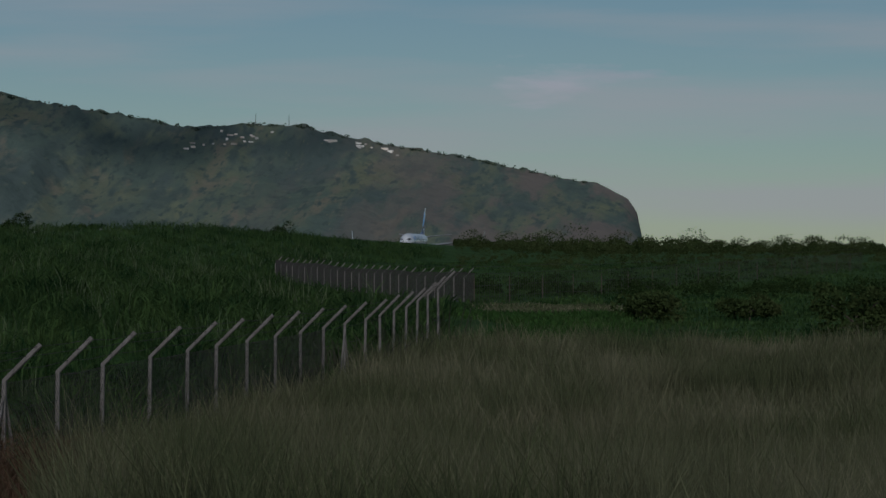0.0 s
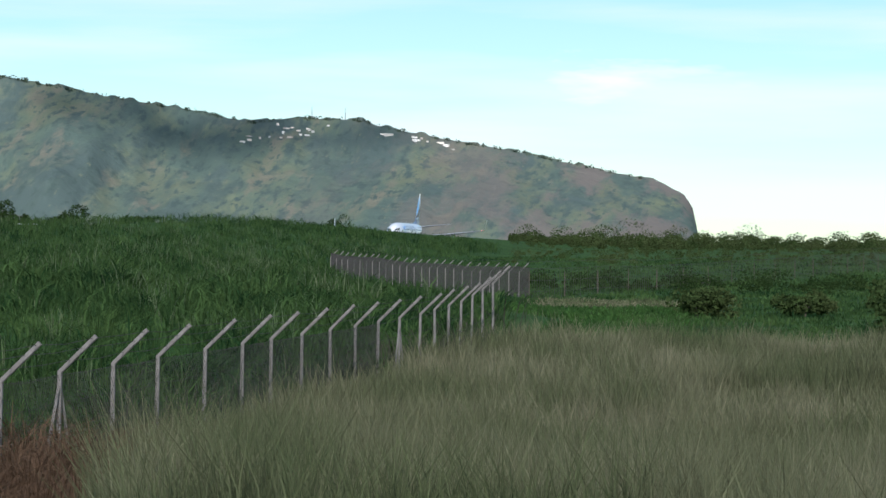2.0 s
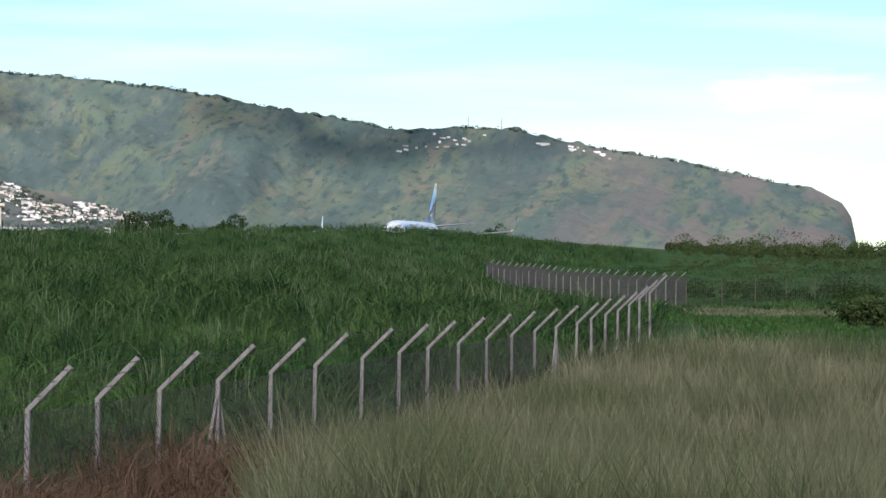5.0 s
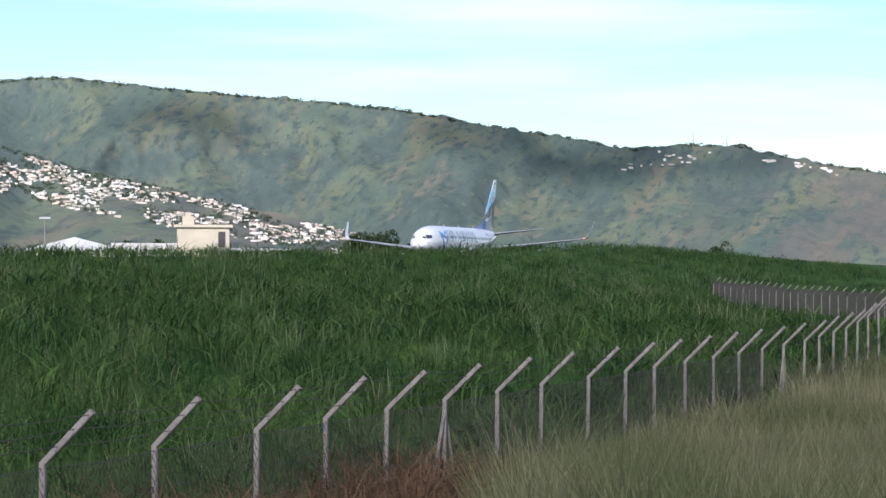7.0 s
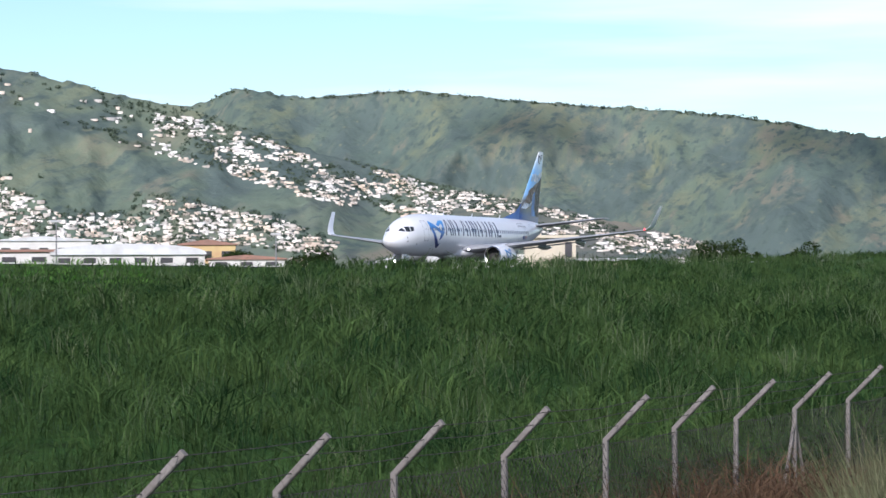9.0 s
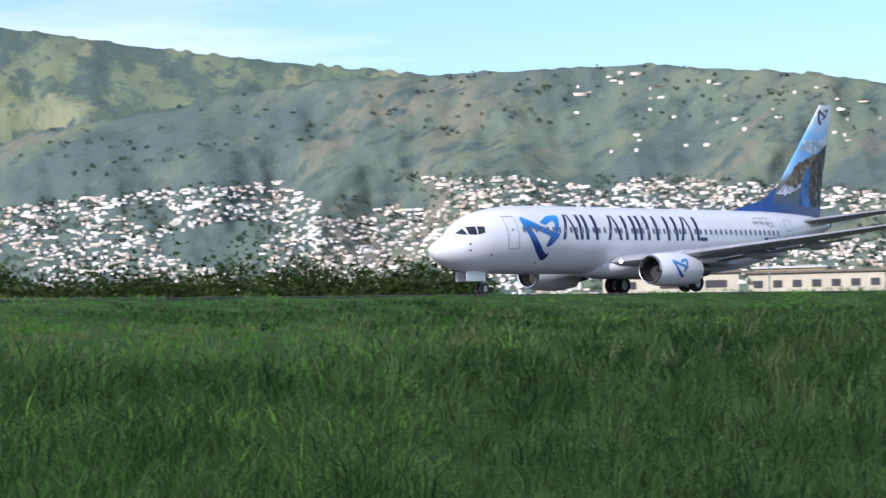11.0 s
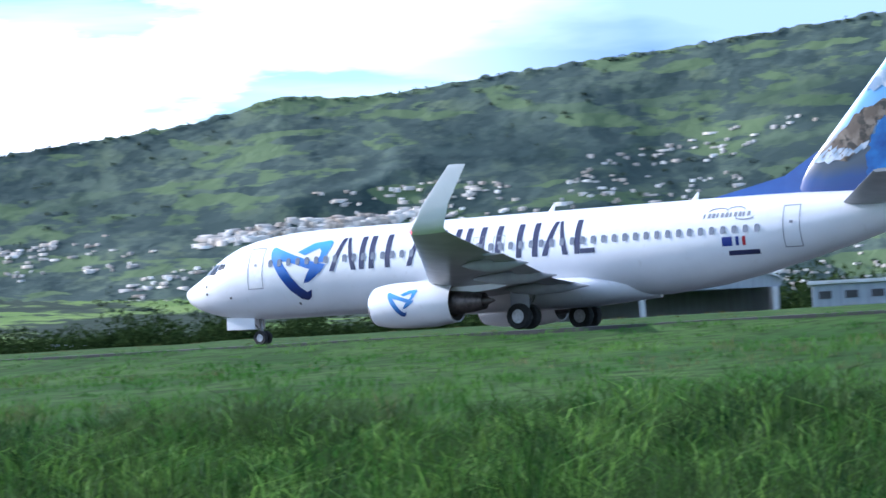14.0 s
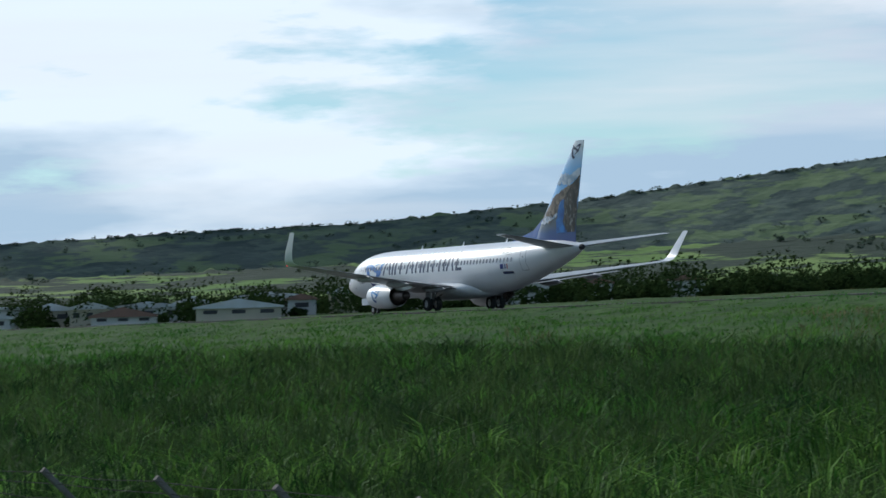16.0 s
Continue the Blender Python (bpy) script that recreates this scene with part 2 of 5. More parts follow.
def height(x, y):
    """The lie of the land: a low verge by the camera, a bank up to the runway, then ground that climbs inland."""
    x, y = np.asarray(x, dtype=float), np.asarray(y, dtype=float)
    rho = np.hypot(x, y)
    low = FENCE_Z + 2.3 * (1 - sstep(6, 40, rho)) + np.interp(x, [60, 100, 200, 350, 600, 1200], [0, 0.7, 1.35, 3.9, 6.4, 7.2])
    foot = FENCE_Y + 1 + np.clip(x - 125, 0, 120) * 0.30
    up = np.clip((y - foot) / (88 - foot), 0, 1)
    crest = np.interp(x, [-400, -160, 0, 150, 200, 290, 345, 420, 500, 600], [-0.8, -0.85, -1.05, -0.95, -0.2, 1.0, 2.25, 2.65, 2.25, 1.05])
    bank = low + (crest - low) * up
    bank = np.where(y > 88, crest + (-0.12 - crest) * sstep(88, 97.5, y) + 0.12 * sstep(121, 128, y), bank)
    inland = 0.012 * np.clip(y - 127, 0, 900) + 0.018 * np.clip(y - 127, 0, 100) * (1 - sstep(120, 260, x))
    z = np.where(y > 88, bank + inland, bank)
    rough = 0.10 * waves(x * 0.35, y * 0.35, 5) * (1 - sstep(95, 98, y) * (1 - sstep(126, 135, y)))
    return z + rough * np.clip(rho / 12, 0, 1)


def ground():
    az = np.radians(np.concatenate([np.arange(-90, 100, 0.4), np.arange(100, 270, 4.0)]))
    r = np.concatenate([[0.0], np.geomspace(2.0, 4900, 150)])
    A, R = np.meshgrid(az, r, indexing="ij")
    X, Y = R * np.sin(A), R * np.cos(A)
    V = np.stack([X, Y, height(X, Y)], -1).reshape(-1, 3)
    na, nr = len(az), len(r)
    i, j = np.meshgrid(np.arange(na), np.arange(nr - 1), indexing="ij")
    k = (i + 1) % na
    F = np.stack([i * nr + j, i * nr + j + 1, k * nr + j + 1, k * nr + j], -1).reshape(-1, 4)
    ob = solid("ground", V, F, M_GROUND, smooth=True)
    tagged(ob, "grassy airfield ground rising from a verge to the runway", "ground", kind="structure")
    bm = bmesh.new()
    loft(bm, [[Vector((x, RUN_Y + a, b)) for a, b in ((-12, -0.07), (-6, 0.06), (0, 0.15), (7, 0.04), (14, -0.06), (14, -0.7), (-12, -0.7))] for x in (-900, 1500)])
    tagged(part("runway", bm, M_RUNWAY, smooth=False), "worn grey asphalt runway", "runway", kind="structure")


ground()

# ------------------------------------------------------------ mountains
M_FOREST = bpy.data.materials.new("forested_mountain")
M_UPLAND = bpy.data.materials.new("farmed_upland")
M_MEADOW = bpy.data.materials.new("sloping_meadow")
M_FOREST.use_nodes = M_UPLAND.use_nodes = M_MEADOW.use_nodes = True


def mountain_material(m, bands, fields=False, cliff=False, squash=(1.0, 1.0)):
    n, l = m.node_tree.nodes, m.node_tree.links
    b = n["Principled BSDF"]
    b.inputs["Roughness"].default_value = 0.95
    b.inputs["Specular IOR Level"].default_value = 0.1
    co = n.new("ShaderNodeTexCoord")
    last = None
    mp = n.new("ShaderNodeMapping")
    mp.inputs["Scale"].default_value = (*squash, 0.75)
    l.new(co.outputs["Object"], mp.inputs[0])
    mc = n.new("ShaderNodeMapping")
    mc.inputs["Scale"].default_value = (*squash, 0.28)
    l.new(co.outputs["Object"], mc.inputs[0])
    for scale, lo, hi, c0, c1, *steep in bands:
        t = n.new("ShaderNodeTexNoise")
        t.inputs["Scale"].default_value, t.inputs["Detail"].default_value, t.inputs["Roughness"].default_value = scale, 8.0, 0.62
        l.new(mc.outputs[0] if steep else mp.outputs[0], t.inputs["Vector"])
        r = n.new("ShaderNodeValToRGB")
        r.color_ramp.elements[0].position, r.color_ramp.elements[1].position = lo, hi
        l.new(t.outputs["Fac"], r.inputs[0])
        x = n.new("ShaderNodeMixRGB")
        l.new(r.outputs[0], x.inputs[0])
        if last:
            l.new(last, x.inputs[1])
        else:
            x.inputs[1].default_value = (*c0, 1)
        x.inputs[2].default_value = (*c1, 1)
        last = x.outputs[0]
    if fields:
        mv = n.new("ShaderNodeMapping")
        mv.inputs["Scale"].default_value = (0.008, 0.008, 0.045)
        wo, wa = n.new("ShaderNodeTexNoise"), n.new("ShaderNodeVectorMath")
        wo.inputs["Scale"].default_value, wo.inputs["Detail"].default_value = 0.010, 6.0
        l.new(co.outputs["Object"], wo.inputs["Vector"])
        wa.operation = "MULTIPLY_ADD"
        wa.inputs[1].default_value = (170, 170, 34)
        l.new(wo.outputs["Color"], wa.inputs[0])
        l.new(co.outputs["Object"], wa.inputs[2])
        l.new(wa.outputs[0], mv.inputs[0])
        vo = n.new("ShaderNodeTexVoronoi")
        vo.inputs["Scale"].default_value = 1.0
        l.new(mv.outputs[0], vo.inputs["Vector"])
        sp = n.new("ShaderNodeSeparateColor")
        l.new(vo.outputs["Color"], sp.inputs[0])
        rr = n.new("ShaderNodeValToRGB")
        rr.color_ramp.elements[0].position, rr.color_ramp.elements[1].position = 0.58, 0.70
        sz, low, ad = n.new("ShaderNodeSeparateXYZ"), n.new("ShaderNodeMapRange"), n.new("ShaderNodeMath")
        l.new(co.outputs["Object"], sz.inputs[0])
        low.inputs["From Min"].default_value, low.inputs["From Max"].default_value = 25.0, 120.0
        low.inputs["To Min"].default_value, low.inputs["To Max"].default_value = 0.35, 0.0
        l.new(sz.outputs["Z"], low.inputs["Value"])
        l.new(sp.outputs[0], ad.inputs[0])
        l.new(low.outputs[0], ad.inputs[1])
        l.new(ad.outputs[0], rr.inputs[0])
        x = n.new("ShaderNodeMixRGB")
        l.new(rr.outputs[0], x.inputs[0])
        l.new(last, x.inputs[1])
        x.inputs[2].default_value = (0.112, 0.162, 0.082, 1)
        t, r, w = n.new("ShaderNodeTexNoise"), n.new("ShaderNodeValToRGB"), n.new("ShaderNodeMixRGB")
        t.inputs["Scale"].default_value, t.inputs["Detail"].default_value, t.inputs["Roughness"].default_value = 0.03, 8.0, 0.65
        md = n.new("ShaderNodeMapping")
        md.inputs["Scale"].default_value = (0.6, 0.6, 1.6)
        l.new(co.outputs["Object"], md.inputs[0])
        l.new(md.outputs[0], t.inputs["Vector"])
        r.color_ramp.elements[0].position, r.color_ramp.elements[1].position = 0.50, 0.56
        l.new(t.outputs["Fac"], r.inputs[0])
        l.new(r.outputs[0], w.inputs[0])
        l.new(x.outputs[0], w.inputs[1])
        # woods over the fields, haze blue mixed into their green
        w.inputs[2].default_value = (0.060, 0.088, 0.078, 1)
        last = w.outputs[0]
    if cliff:  # bare pinkish rock faces towards the cape
        t = n.new("ShaderNodeTexNoise")
        t.inputs["Scale"].default_value, t.inputs["Detail"].default_value, t.inputs["Roughness"].default_value = 0.011, 9.0, 0.66
        l.new(mp.outputs[0], t.inputs["Vector"])
        r = n.new("ShaderNodeValToRGB")
        r.color_ramp.elements[0].position, r.color_ramp.elements[1].position = 0.47, 0.56
        l.new(t.outputs["Fac"], r.inputs[0])
        se, near, k = n.new("ShaderNodeSeparateXYZ"), n.new("ShaderNodeMapRange"), n.new("ShaderNodeMath")
        l.new(co.outputs["Object"], se.inputs[0])
        near.inputs["From Min"].default_value, near.inputs["From Max"].default_value = 820.0, 420.0
        l.new(se.outputs["Y"], near.inputs["Value"])
        k.operation = "MULTIPLY"
        l.new(r.outputs[0], k.inputs[0])
        l.new(near.outputs[0], k.inputs[1])
        x = n.new("ShaderNodeMixRGB")
        l.new(k.outputs[0], x.inputs[0])
        l.new(last, x.inputs[1])
        x.inputs[2].default_value = (0.185, 0.165, 0.145, 1)
        last = x.outputs[0]
    l.new(last, b.inputs["Base Color"])
    t = n.new("ShaderNodeTexNoise")
    t.inputs["Scale"].default_value, t.inputs["Detail"].default_value = 0.03, 9.0
    l.new(co.outputs["Object"], t.inputs["Vector"])
    bp = n.new("ShaderNodeBump")
    bp.inputs["Strength"].default_value, bp.inputs["Distance"].default_value = 0.5, 14.0
    l.new(t.outputs["Fac"], bp.inputs["Height"])
    l.new(bp.outputs[0], b.inputs["Normal"])


# Distance haze is put into the colours: forest greens paled and shifted to blue.
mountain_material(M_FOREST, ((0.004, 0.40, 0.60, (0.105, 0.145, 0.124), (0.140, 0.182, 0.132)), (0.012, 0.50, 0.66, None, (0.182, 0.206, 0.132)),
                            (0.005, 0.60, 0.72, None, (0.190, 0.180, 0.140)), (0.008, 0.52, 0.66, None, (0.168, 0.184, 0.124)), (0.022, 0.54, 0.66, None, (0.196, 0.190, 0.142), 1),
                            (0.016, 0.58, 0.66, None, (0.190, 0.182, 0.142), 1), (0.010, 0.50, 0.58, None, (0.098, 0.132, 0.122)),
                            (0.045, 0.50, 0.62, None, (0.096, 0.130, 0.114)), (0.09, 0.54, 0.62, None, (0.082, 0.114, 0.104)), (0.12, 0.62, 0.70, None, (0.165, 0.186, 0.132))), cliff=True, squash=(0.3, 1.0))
M_VALLEY = bpy.data.materials.new("hazy_wooded_valley_side")
M_VALLEY.use_nodes = True
# Valley woods are tinted bluish, haze carried in their colour.
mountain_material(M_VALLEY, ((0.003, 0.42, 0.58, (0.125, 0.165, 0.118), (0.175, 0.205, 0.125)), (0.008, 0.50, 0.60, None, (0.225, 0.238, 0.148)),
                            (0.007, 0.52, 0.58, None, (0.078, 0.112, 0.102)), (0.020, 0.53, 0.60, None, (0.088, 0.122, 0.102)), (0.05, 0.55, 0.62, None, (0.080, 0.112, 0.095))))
M_SPUR = bpy.data.materials.new("dry_grass_spur")
M_SPUR.use_nodes = True
mountain_material(M_SPUR, ((0.006, 0.42, 0.58, (0.105, 0.140, 0.075), (0.150, 0.185, 0.075)), (0.006, 0.46, 0.54, None, (0.370, 0.305, 0.150)),
                          (0.012, 0.52, 0.60, None, (0.190, 0.225, 0.080)), (0.011, 0.50, 0.57, None, (0.046, 0.070, 0.062)), (0.035, 0.54, 0.62, None, (0.050, 0.074, 0.060))))
mountain_material(M_MEADOW, ((0.006, 0.40, 0.60, (0.105, 0.190, 0.045), (0.165, 0.240, 0.070)), (0.008, 0.47, 0.51, None, (0.032, 0.050, 0.034)), (0.03, 0.53, 0.58, None, (0.030, 0.048, 0.032))))
# Upland greens lean to blue: far haze is mixed into the colours.
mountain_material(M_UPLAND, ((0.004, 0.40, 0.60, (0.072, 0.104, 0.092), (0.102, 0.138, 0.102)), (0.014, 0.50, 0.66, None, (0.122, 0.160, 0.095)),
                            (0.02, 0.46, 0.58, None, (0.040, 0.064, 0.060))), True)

# heading and height angle of the skyline, degrees
SKY_AZ = [-78, -70.3, -66.9, -63, -58.5, -55.5, -51.5, -48, -45, -40.5, -37, -34.8, -33.2, -31.4, -28.5, -24.6, -21, -17.9, -13.9, -8, -2,
          2.2, 3.95, 4.8, 5.64, 6.67, 8.2, 12, 20, 24, 27.3, 29.7, 33, 42, 52, 58, 60.9, 61.8, 63.1, 65.2, 67.4, 70.3, 72.2]
SKY_EL = [1.9, 2.07, 2.23, 2.35, 2.7, 3.05, 3.5, 3.85, 4.3, 4.75, 5.2, 5.5, 5.95, 5.85, 6.22, 6.6, 7.0, 7.28, 7.6, 8.0, 8.1,
          7.62, 6.63, 6.75, 7.16, 6.68, 7.5, 8.6, 8.9, 8.3, 7.58, 7.27, 6.97, 5.7, 4.6, 3.9, 3.75, 4.13, 3.93, 4.08, 3.88, 3.65, 3.48]
CAPE_AZ = [74.1, 75.8, 76.95, 77.9, 79.25, 79.7, 81, 82.4, 84.3, 85.3, 85.8, 86.02, 86.12, 86.2]
CAPE_EL = [3.14, 2.9, 2.67, 2.78, 2.74, 2.6, 2.36, 2.14, 1.74, 1.56, 1.32, 0.99, 0.45, 0.1]
NEAR_AZ = [33, 38, 44, 50.6, 54.2, 57.45, 59.5, 60.9, 63.4, 66.2, 71.4, 74]
NEAR_EL = [2.4, 4.2, 5.2, 5.35, 5.02, 4.47, 3.98, 3.7, 2.84, 2.13, 0.94, 0.3]


def slope_point(az, s, crest, r0, r1, seed, fold):
    """A point of a mountainside: heading, share of the way up (arrays), skyline, reach, folds."""
    lift = crest * (0.02 + 0.98 * s ** 0.85)
    up = s * crest
    warp = waves(az * 0.5, up * 0.6, seed + 5, 2)
    ridge = 1 - np.abs(waves(az * 0.42 + warp * 0.5, up * 0.36, seed, 3)) * 1.6
    gully = waves(az * 1.7 + warp, up * 1.5 + warp, seed + 1, 4)
    ribs = np.abs(waves(az * 1.0 + warp * 1.1 + up * 0.5, up * 0.7, seed + 2, 3))
    fine = waves(az * 6.0 + warp, up * 2.0, seed + 3, 3)
    if r0 > 2500:  # broad slanting spurs round the valley
        v = np.interp(az, [-60, -42, 40, 52], [0.3, 1, 1, 0])
        spurs = np.abs(waves(az * 0.62 + up * 0.55 + warp * 0.5, up * 0.5 - az * 0.22, seed + 9, 2))
        ribs, gully, fine = ribs * (1 - v) + 2.6 * v * spurs, gully * (1 - 0.55 * v), fine * (1 - 0.5 * v)
    r = r0 + (r1 - r0) * s ** 1.15 + fold * np.sin(np.clip(s, 0, 1) * 2.7 + 0.25) * (0.65 * (1 - ridge) + 0.26 * gully + 0.45 * ribs + 0.10 * fine)
    if r0 > 3000:  # the gorge that cuts into the high mountains
        r = r + (0.25 + 0.75 * s) * np.interp(az, [-2, 0.5, 4.4, 5.4, 9.5], [0, 110, 620, 620, 0])
    a = np.radians(az)
    z = EYE.z + r * np.tan(np.radians(lift))
    return np.stack([r * np.sin(a), r * np.cos(a), z], -1)


def mountain(name, azs, els, r0, r1, seed, fold, label, step=0.09, rows=80, mat=None, span=None):
    az = np.arange((span or azs)[0], (span or azs)[-1] + 0.001, step)
    g = np.random.RandomState(seed)
    tufts = np.repeat(g.uniform(0, 1, len(az) // 2 + 2), 2)[:len(az)] ** 3
    crest = np.interp(az, azs, els)
    s = np.linspace(0, 1, rows)
    A, S = np.meshgrid(az, s, indexing="ij")
    V = slope_point(A, S, crest[:, None], r0, r1, seed, fold)
    V[:, -1, 2] += r1 * np.radians(0.065 * tufts + 0.015 * waves(az * 9, az * 3, seed + 2))
    back = V[:, -1:, :] * np.array([1.06, 1.06, 0.7])
    V = np.concatenate([V, back], 1)
    na, nr = len(az), rows + 1
    i, j = np.meshgrid(np.arange(na - 1), np.arange(nr - 1), indexing="ij")
    F = np.stack([i * nr + j, (i + 1) * nr + j, (i + 1) * nr + j + 1, i * nr + j + 1], -1).reshape(-1, 4)
    ob = solid(name, V.reshape(-1, 3), F, mat or M_FOREST, smooth=True)
    return tagged(ob, label, "mountain", kind="structure")


def on_slope(az, s, azs, els, r0, r1, seed, fold):
    az, s = np.asarray(az, dtype=float), np.asarray(s, dtype=float)
    return slope_point(az, s, np.interp(az, azs, els), r0, r1, seed, fold)


FAR = (SKY_AZ + CAPE_AZ, SKY_EL + CAPE_EL, 3500, 4000, 11, 125)
HILL_AZ = [v for v in SKY_AZ if v < -13] + [-10, -7, -3, 0, 3, 6]
HILL_EL = SKY_EL[:len(HILL_AZ) - 6] + [7.2, 6.3, 4.6, 3.4, 2.3, 0.6]
UPLAND = (HILL_AZ, HILL_EL, 2900, 3450, 17, 48)
NEAR = (NEAR_AZ, NEAR_EL, 1560, 1800, 23, 60)
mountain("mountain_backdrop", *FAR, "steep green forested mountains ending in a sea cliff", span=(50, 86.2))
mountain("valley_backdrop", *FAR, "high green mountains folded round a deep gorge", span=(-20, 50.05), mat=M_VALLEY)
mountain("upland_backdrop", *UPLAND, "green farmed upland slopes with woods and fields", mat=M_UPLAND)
SPUR = ([-16, -12, -9, -6.5, -4, -1, 1, 2.5, 3.4, 5], [2.2, 4.4, 5.9, 6.3, 5.4, 4.7, 4.5, 4.6, 3.5, 0.5], 2300, 2800, 37, 90)
mountain("spur_backdrop", *SPUR, "sunlit spur of dry golden grass and dark woods", mat=M_SPUR)
MEADOW = ([-78, -70, -60, -50, -40, -30, -24, -20], [1.25, 1.35, 1.6, 1.95, 2.05, 1.7, 1.0, 0.3], 1300, 1900, 29, 25)
mountain("meadow_backdrop", *MEADOW, "bright green sloping meadows with dark hedges", rows=40, mat=M_MEADOW)
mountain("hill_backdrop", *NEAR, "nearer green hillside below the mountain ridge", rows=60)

# ------------------------------------------------------------ unseen clouds above the mountains, placed so their shade lies on the slopes
# Tree greens paled to match the slopes, haze included in the colour.
M_WOODS = material("hazy_hillside_woods", (0.062, 0.092, 0.070), 1.0, spots=(0.100, 0.128, 0.084), scale=0.02, island=0.3, sheen=0.0, leaf=0.2)
M_CLOUD = material("cloud_white", (0.86, 0.87, 0.89), 1.0, spots=(0.80, 0.81, 0.84), scale=0.004, sheen=0.0)


def cloud(spots, hill, size, seed):
    """A heap of rounded billows; spots give headings and shares of the way up of the slopes in its shade."""
    g = np.random.RandomState(seed)
    bm = bmesh.new()
    for az, s in spots:
        # set sunward of the slope, out of view, to cast shade there
        p = Vector(on_slope(az, s, *hill)) + SUN_WAY * 8500
        for _ in range(3):
            q = p + Vector(g.normal(size=3) * size * 0.5)
            m = Matrix.Translation(q) @ Matrix.Diagonal((*(size * g.uniform(0.32, 0.6, 3) * (1, 1, 0.6)), 1))
            bmesh.ops.create_icosphere(bm, subdivisions=2, radius=1, matrix=m)
    ob = part("cloud", bm, M_CLOUD)
    return tagged(ob, "unseen white heaped cloud placed to shade the mountain slopes", "cloud", "clouds over the mountains", kind="stuff")


cloud([(a, 0.90 + 0.05 * math.sin(a * 2.3)) for a in np.arange(72.6, 79.2, 0.55)], FAR, 58, 201)
cloud([(a, 0.80 + 0.07 * math.sin(a * 3.1)) for a in np.arange(74.4, 77.6, 0.6)], FAR, 44, 202)
cloud([(a, 0.80) for a in (67.2, 68.0, 69.1)], FAR, 55, 203)
cloud([(a, b) for a in (1.0, 3.0, 5.0) for b in (0.35, 0.65, 0.92)], FAR, 100, 204)
cloud([(9.3, 0.66), (17.4, 0.68), (21.6, 0.74)], FAR, 80, 205)
cloud([(20.2, 0.44), (21.2, 0.42), (20.8, 0.36), (22.0, 0.34)], FAR, 70, 206)
cloud([(-2.5, 0.80), (-0.5, 0.75)], UPLAND, 80, 207)
cloud([(-25.5, 0.45), (-26.0, 0.30), (-24.8, 0.55), (-19.0, 0.60), (-16.6, 0.36), (-13.0, 0.75), (-18.0, 0.5)], UPLAND, 90, 208)
cloud([(a, b) for a in np.arange(-77, -59, 1.5) for b in (0.66, 0.9)], UPLAND, 125, 209)
cloud([(a, 0.55 + 0.05 * math.sin(a)) for a in np.arange(-49, -30, 3.3)], UPLAND, 45, 210)


def slope_trees(name, hill, n, zone, size, mat, label, seed, each=16):
    """Woods and garden trees scattered over a mountainside as loose leafy clumps."""
    g = np.random.RandomState(seed)
    az, s = zone(g, n)
    c = on_slope(az, s, *hill)
    k = len(c)
    h = size * g.uniform(0.5, 1.3, k)
    c[:, 2] += h * 0.35
    rs = np.stack([h * g.uniform(0.6, 1.3, k), h * g.uniform(0.6, 1.3, k), h * 0.6], -1)
    V, F = leaves(g, c, rs, k * each, size * 0.34)
    return tagged(solid(name, V, F, mat), label, "trees", kind="stuff")


# ------------------------------------------------------------ aircraft
M_WHITE = material("white_aircraft_paint", (0.80, 0.81, 0.83), 0.28, spots=(0.74, 0.75, 0.77), scale=0.5, coat=0.4, fine=(3.0, 0.62, 0.8, (0.70, 0.70, 0.70)))
M_GREY = material("grey_wing_paint", (0.33, 0.34, 0.36), 0.4, spots=(0.26, 0.27, 0.29), scale=1.2, coat=0.2, fine=(6, 0.6, 0.8, (0.28, 0.28, 0.29)))
M_LIP = material("polished_metal", (0.75, 0.75, 0.77), 0.18, 1.0, spots=(0.6, 0.6, 0.62), scale=3)
M_BURNT = material("heat_stained_metal", (0.16, 0.14, 0.13), 0.45, 0.8, spots=(0.08, 0.07, 0.07), scale=4)
M_DARK = material("dark_cavity", (0.015, 0.015, 0.017), 0.7, spots=(0.03, 0.03, 0.03), scale=4)
M_GLASS = material("dark_window_glass", (0.02, 0.025, 0.035), 0.08, spots=(0.035, 0.04, 0.05), scale=2)
M_PANE = material("cabin_window", (0.16, 0.18, 0.22), 0.12, spots=(0.22, 0.24, 0.28), scale=1.5)
M_NAVY = material("navy_paint", (0.012, 0.016, 0.06), 0.3, spots=(0.018, 0.024, 0.085), scale=1.0, coat=0.3)
M_RUBBER = material("tyre_rubber", (0.02, 0.02, 0.02), 0.85, spots=(0.035, 0.035, 0.034), scale=9)
M_HUB = material("wheel_hub", (0.55, 0.55, 0.56), 0.4, 0.3, spots=(0.4, 0.4, 0.4), scale=9)
M_STEEL = material("gear_steel", (0.30, 0.30, 0.31), 0.45, 0.5, spots=(0.18, 0.18, 0.18), scale=7)
M_RED = material("red_paint", (0.45, 0.02, 0.03), 0.4)
M_FLAGBLUE = material("flag_blue", (0.012, 0.03, 0.22), 0.4)
M_DORSAL = material("dorsal_blue", (0.008, 0.055, 0.24), 0.3, spots=(0.012, 0.075, 0.30), scale=1.0, coat=0.3)
M_LINE = material("panel_line", (0.22, 0.23, 0.26), 0.5)


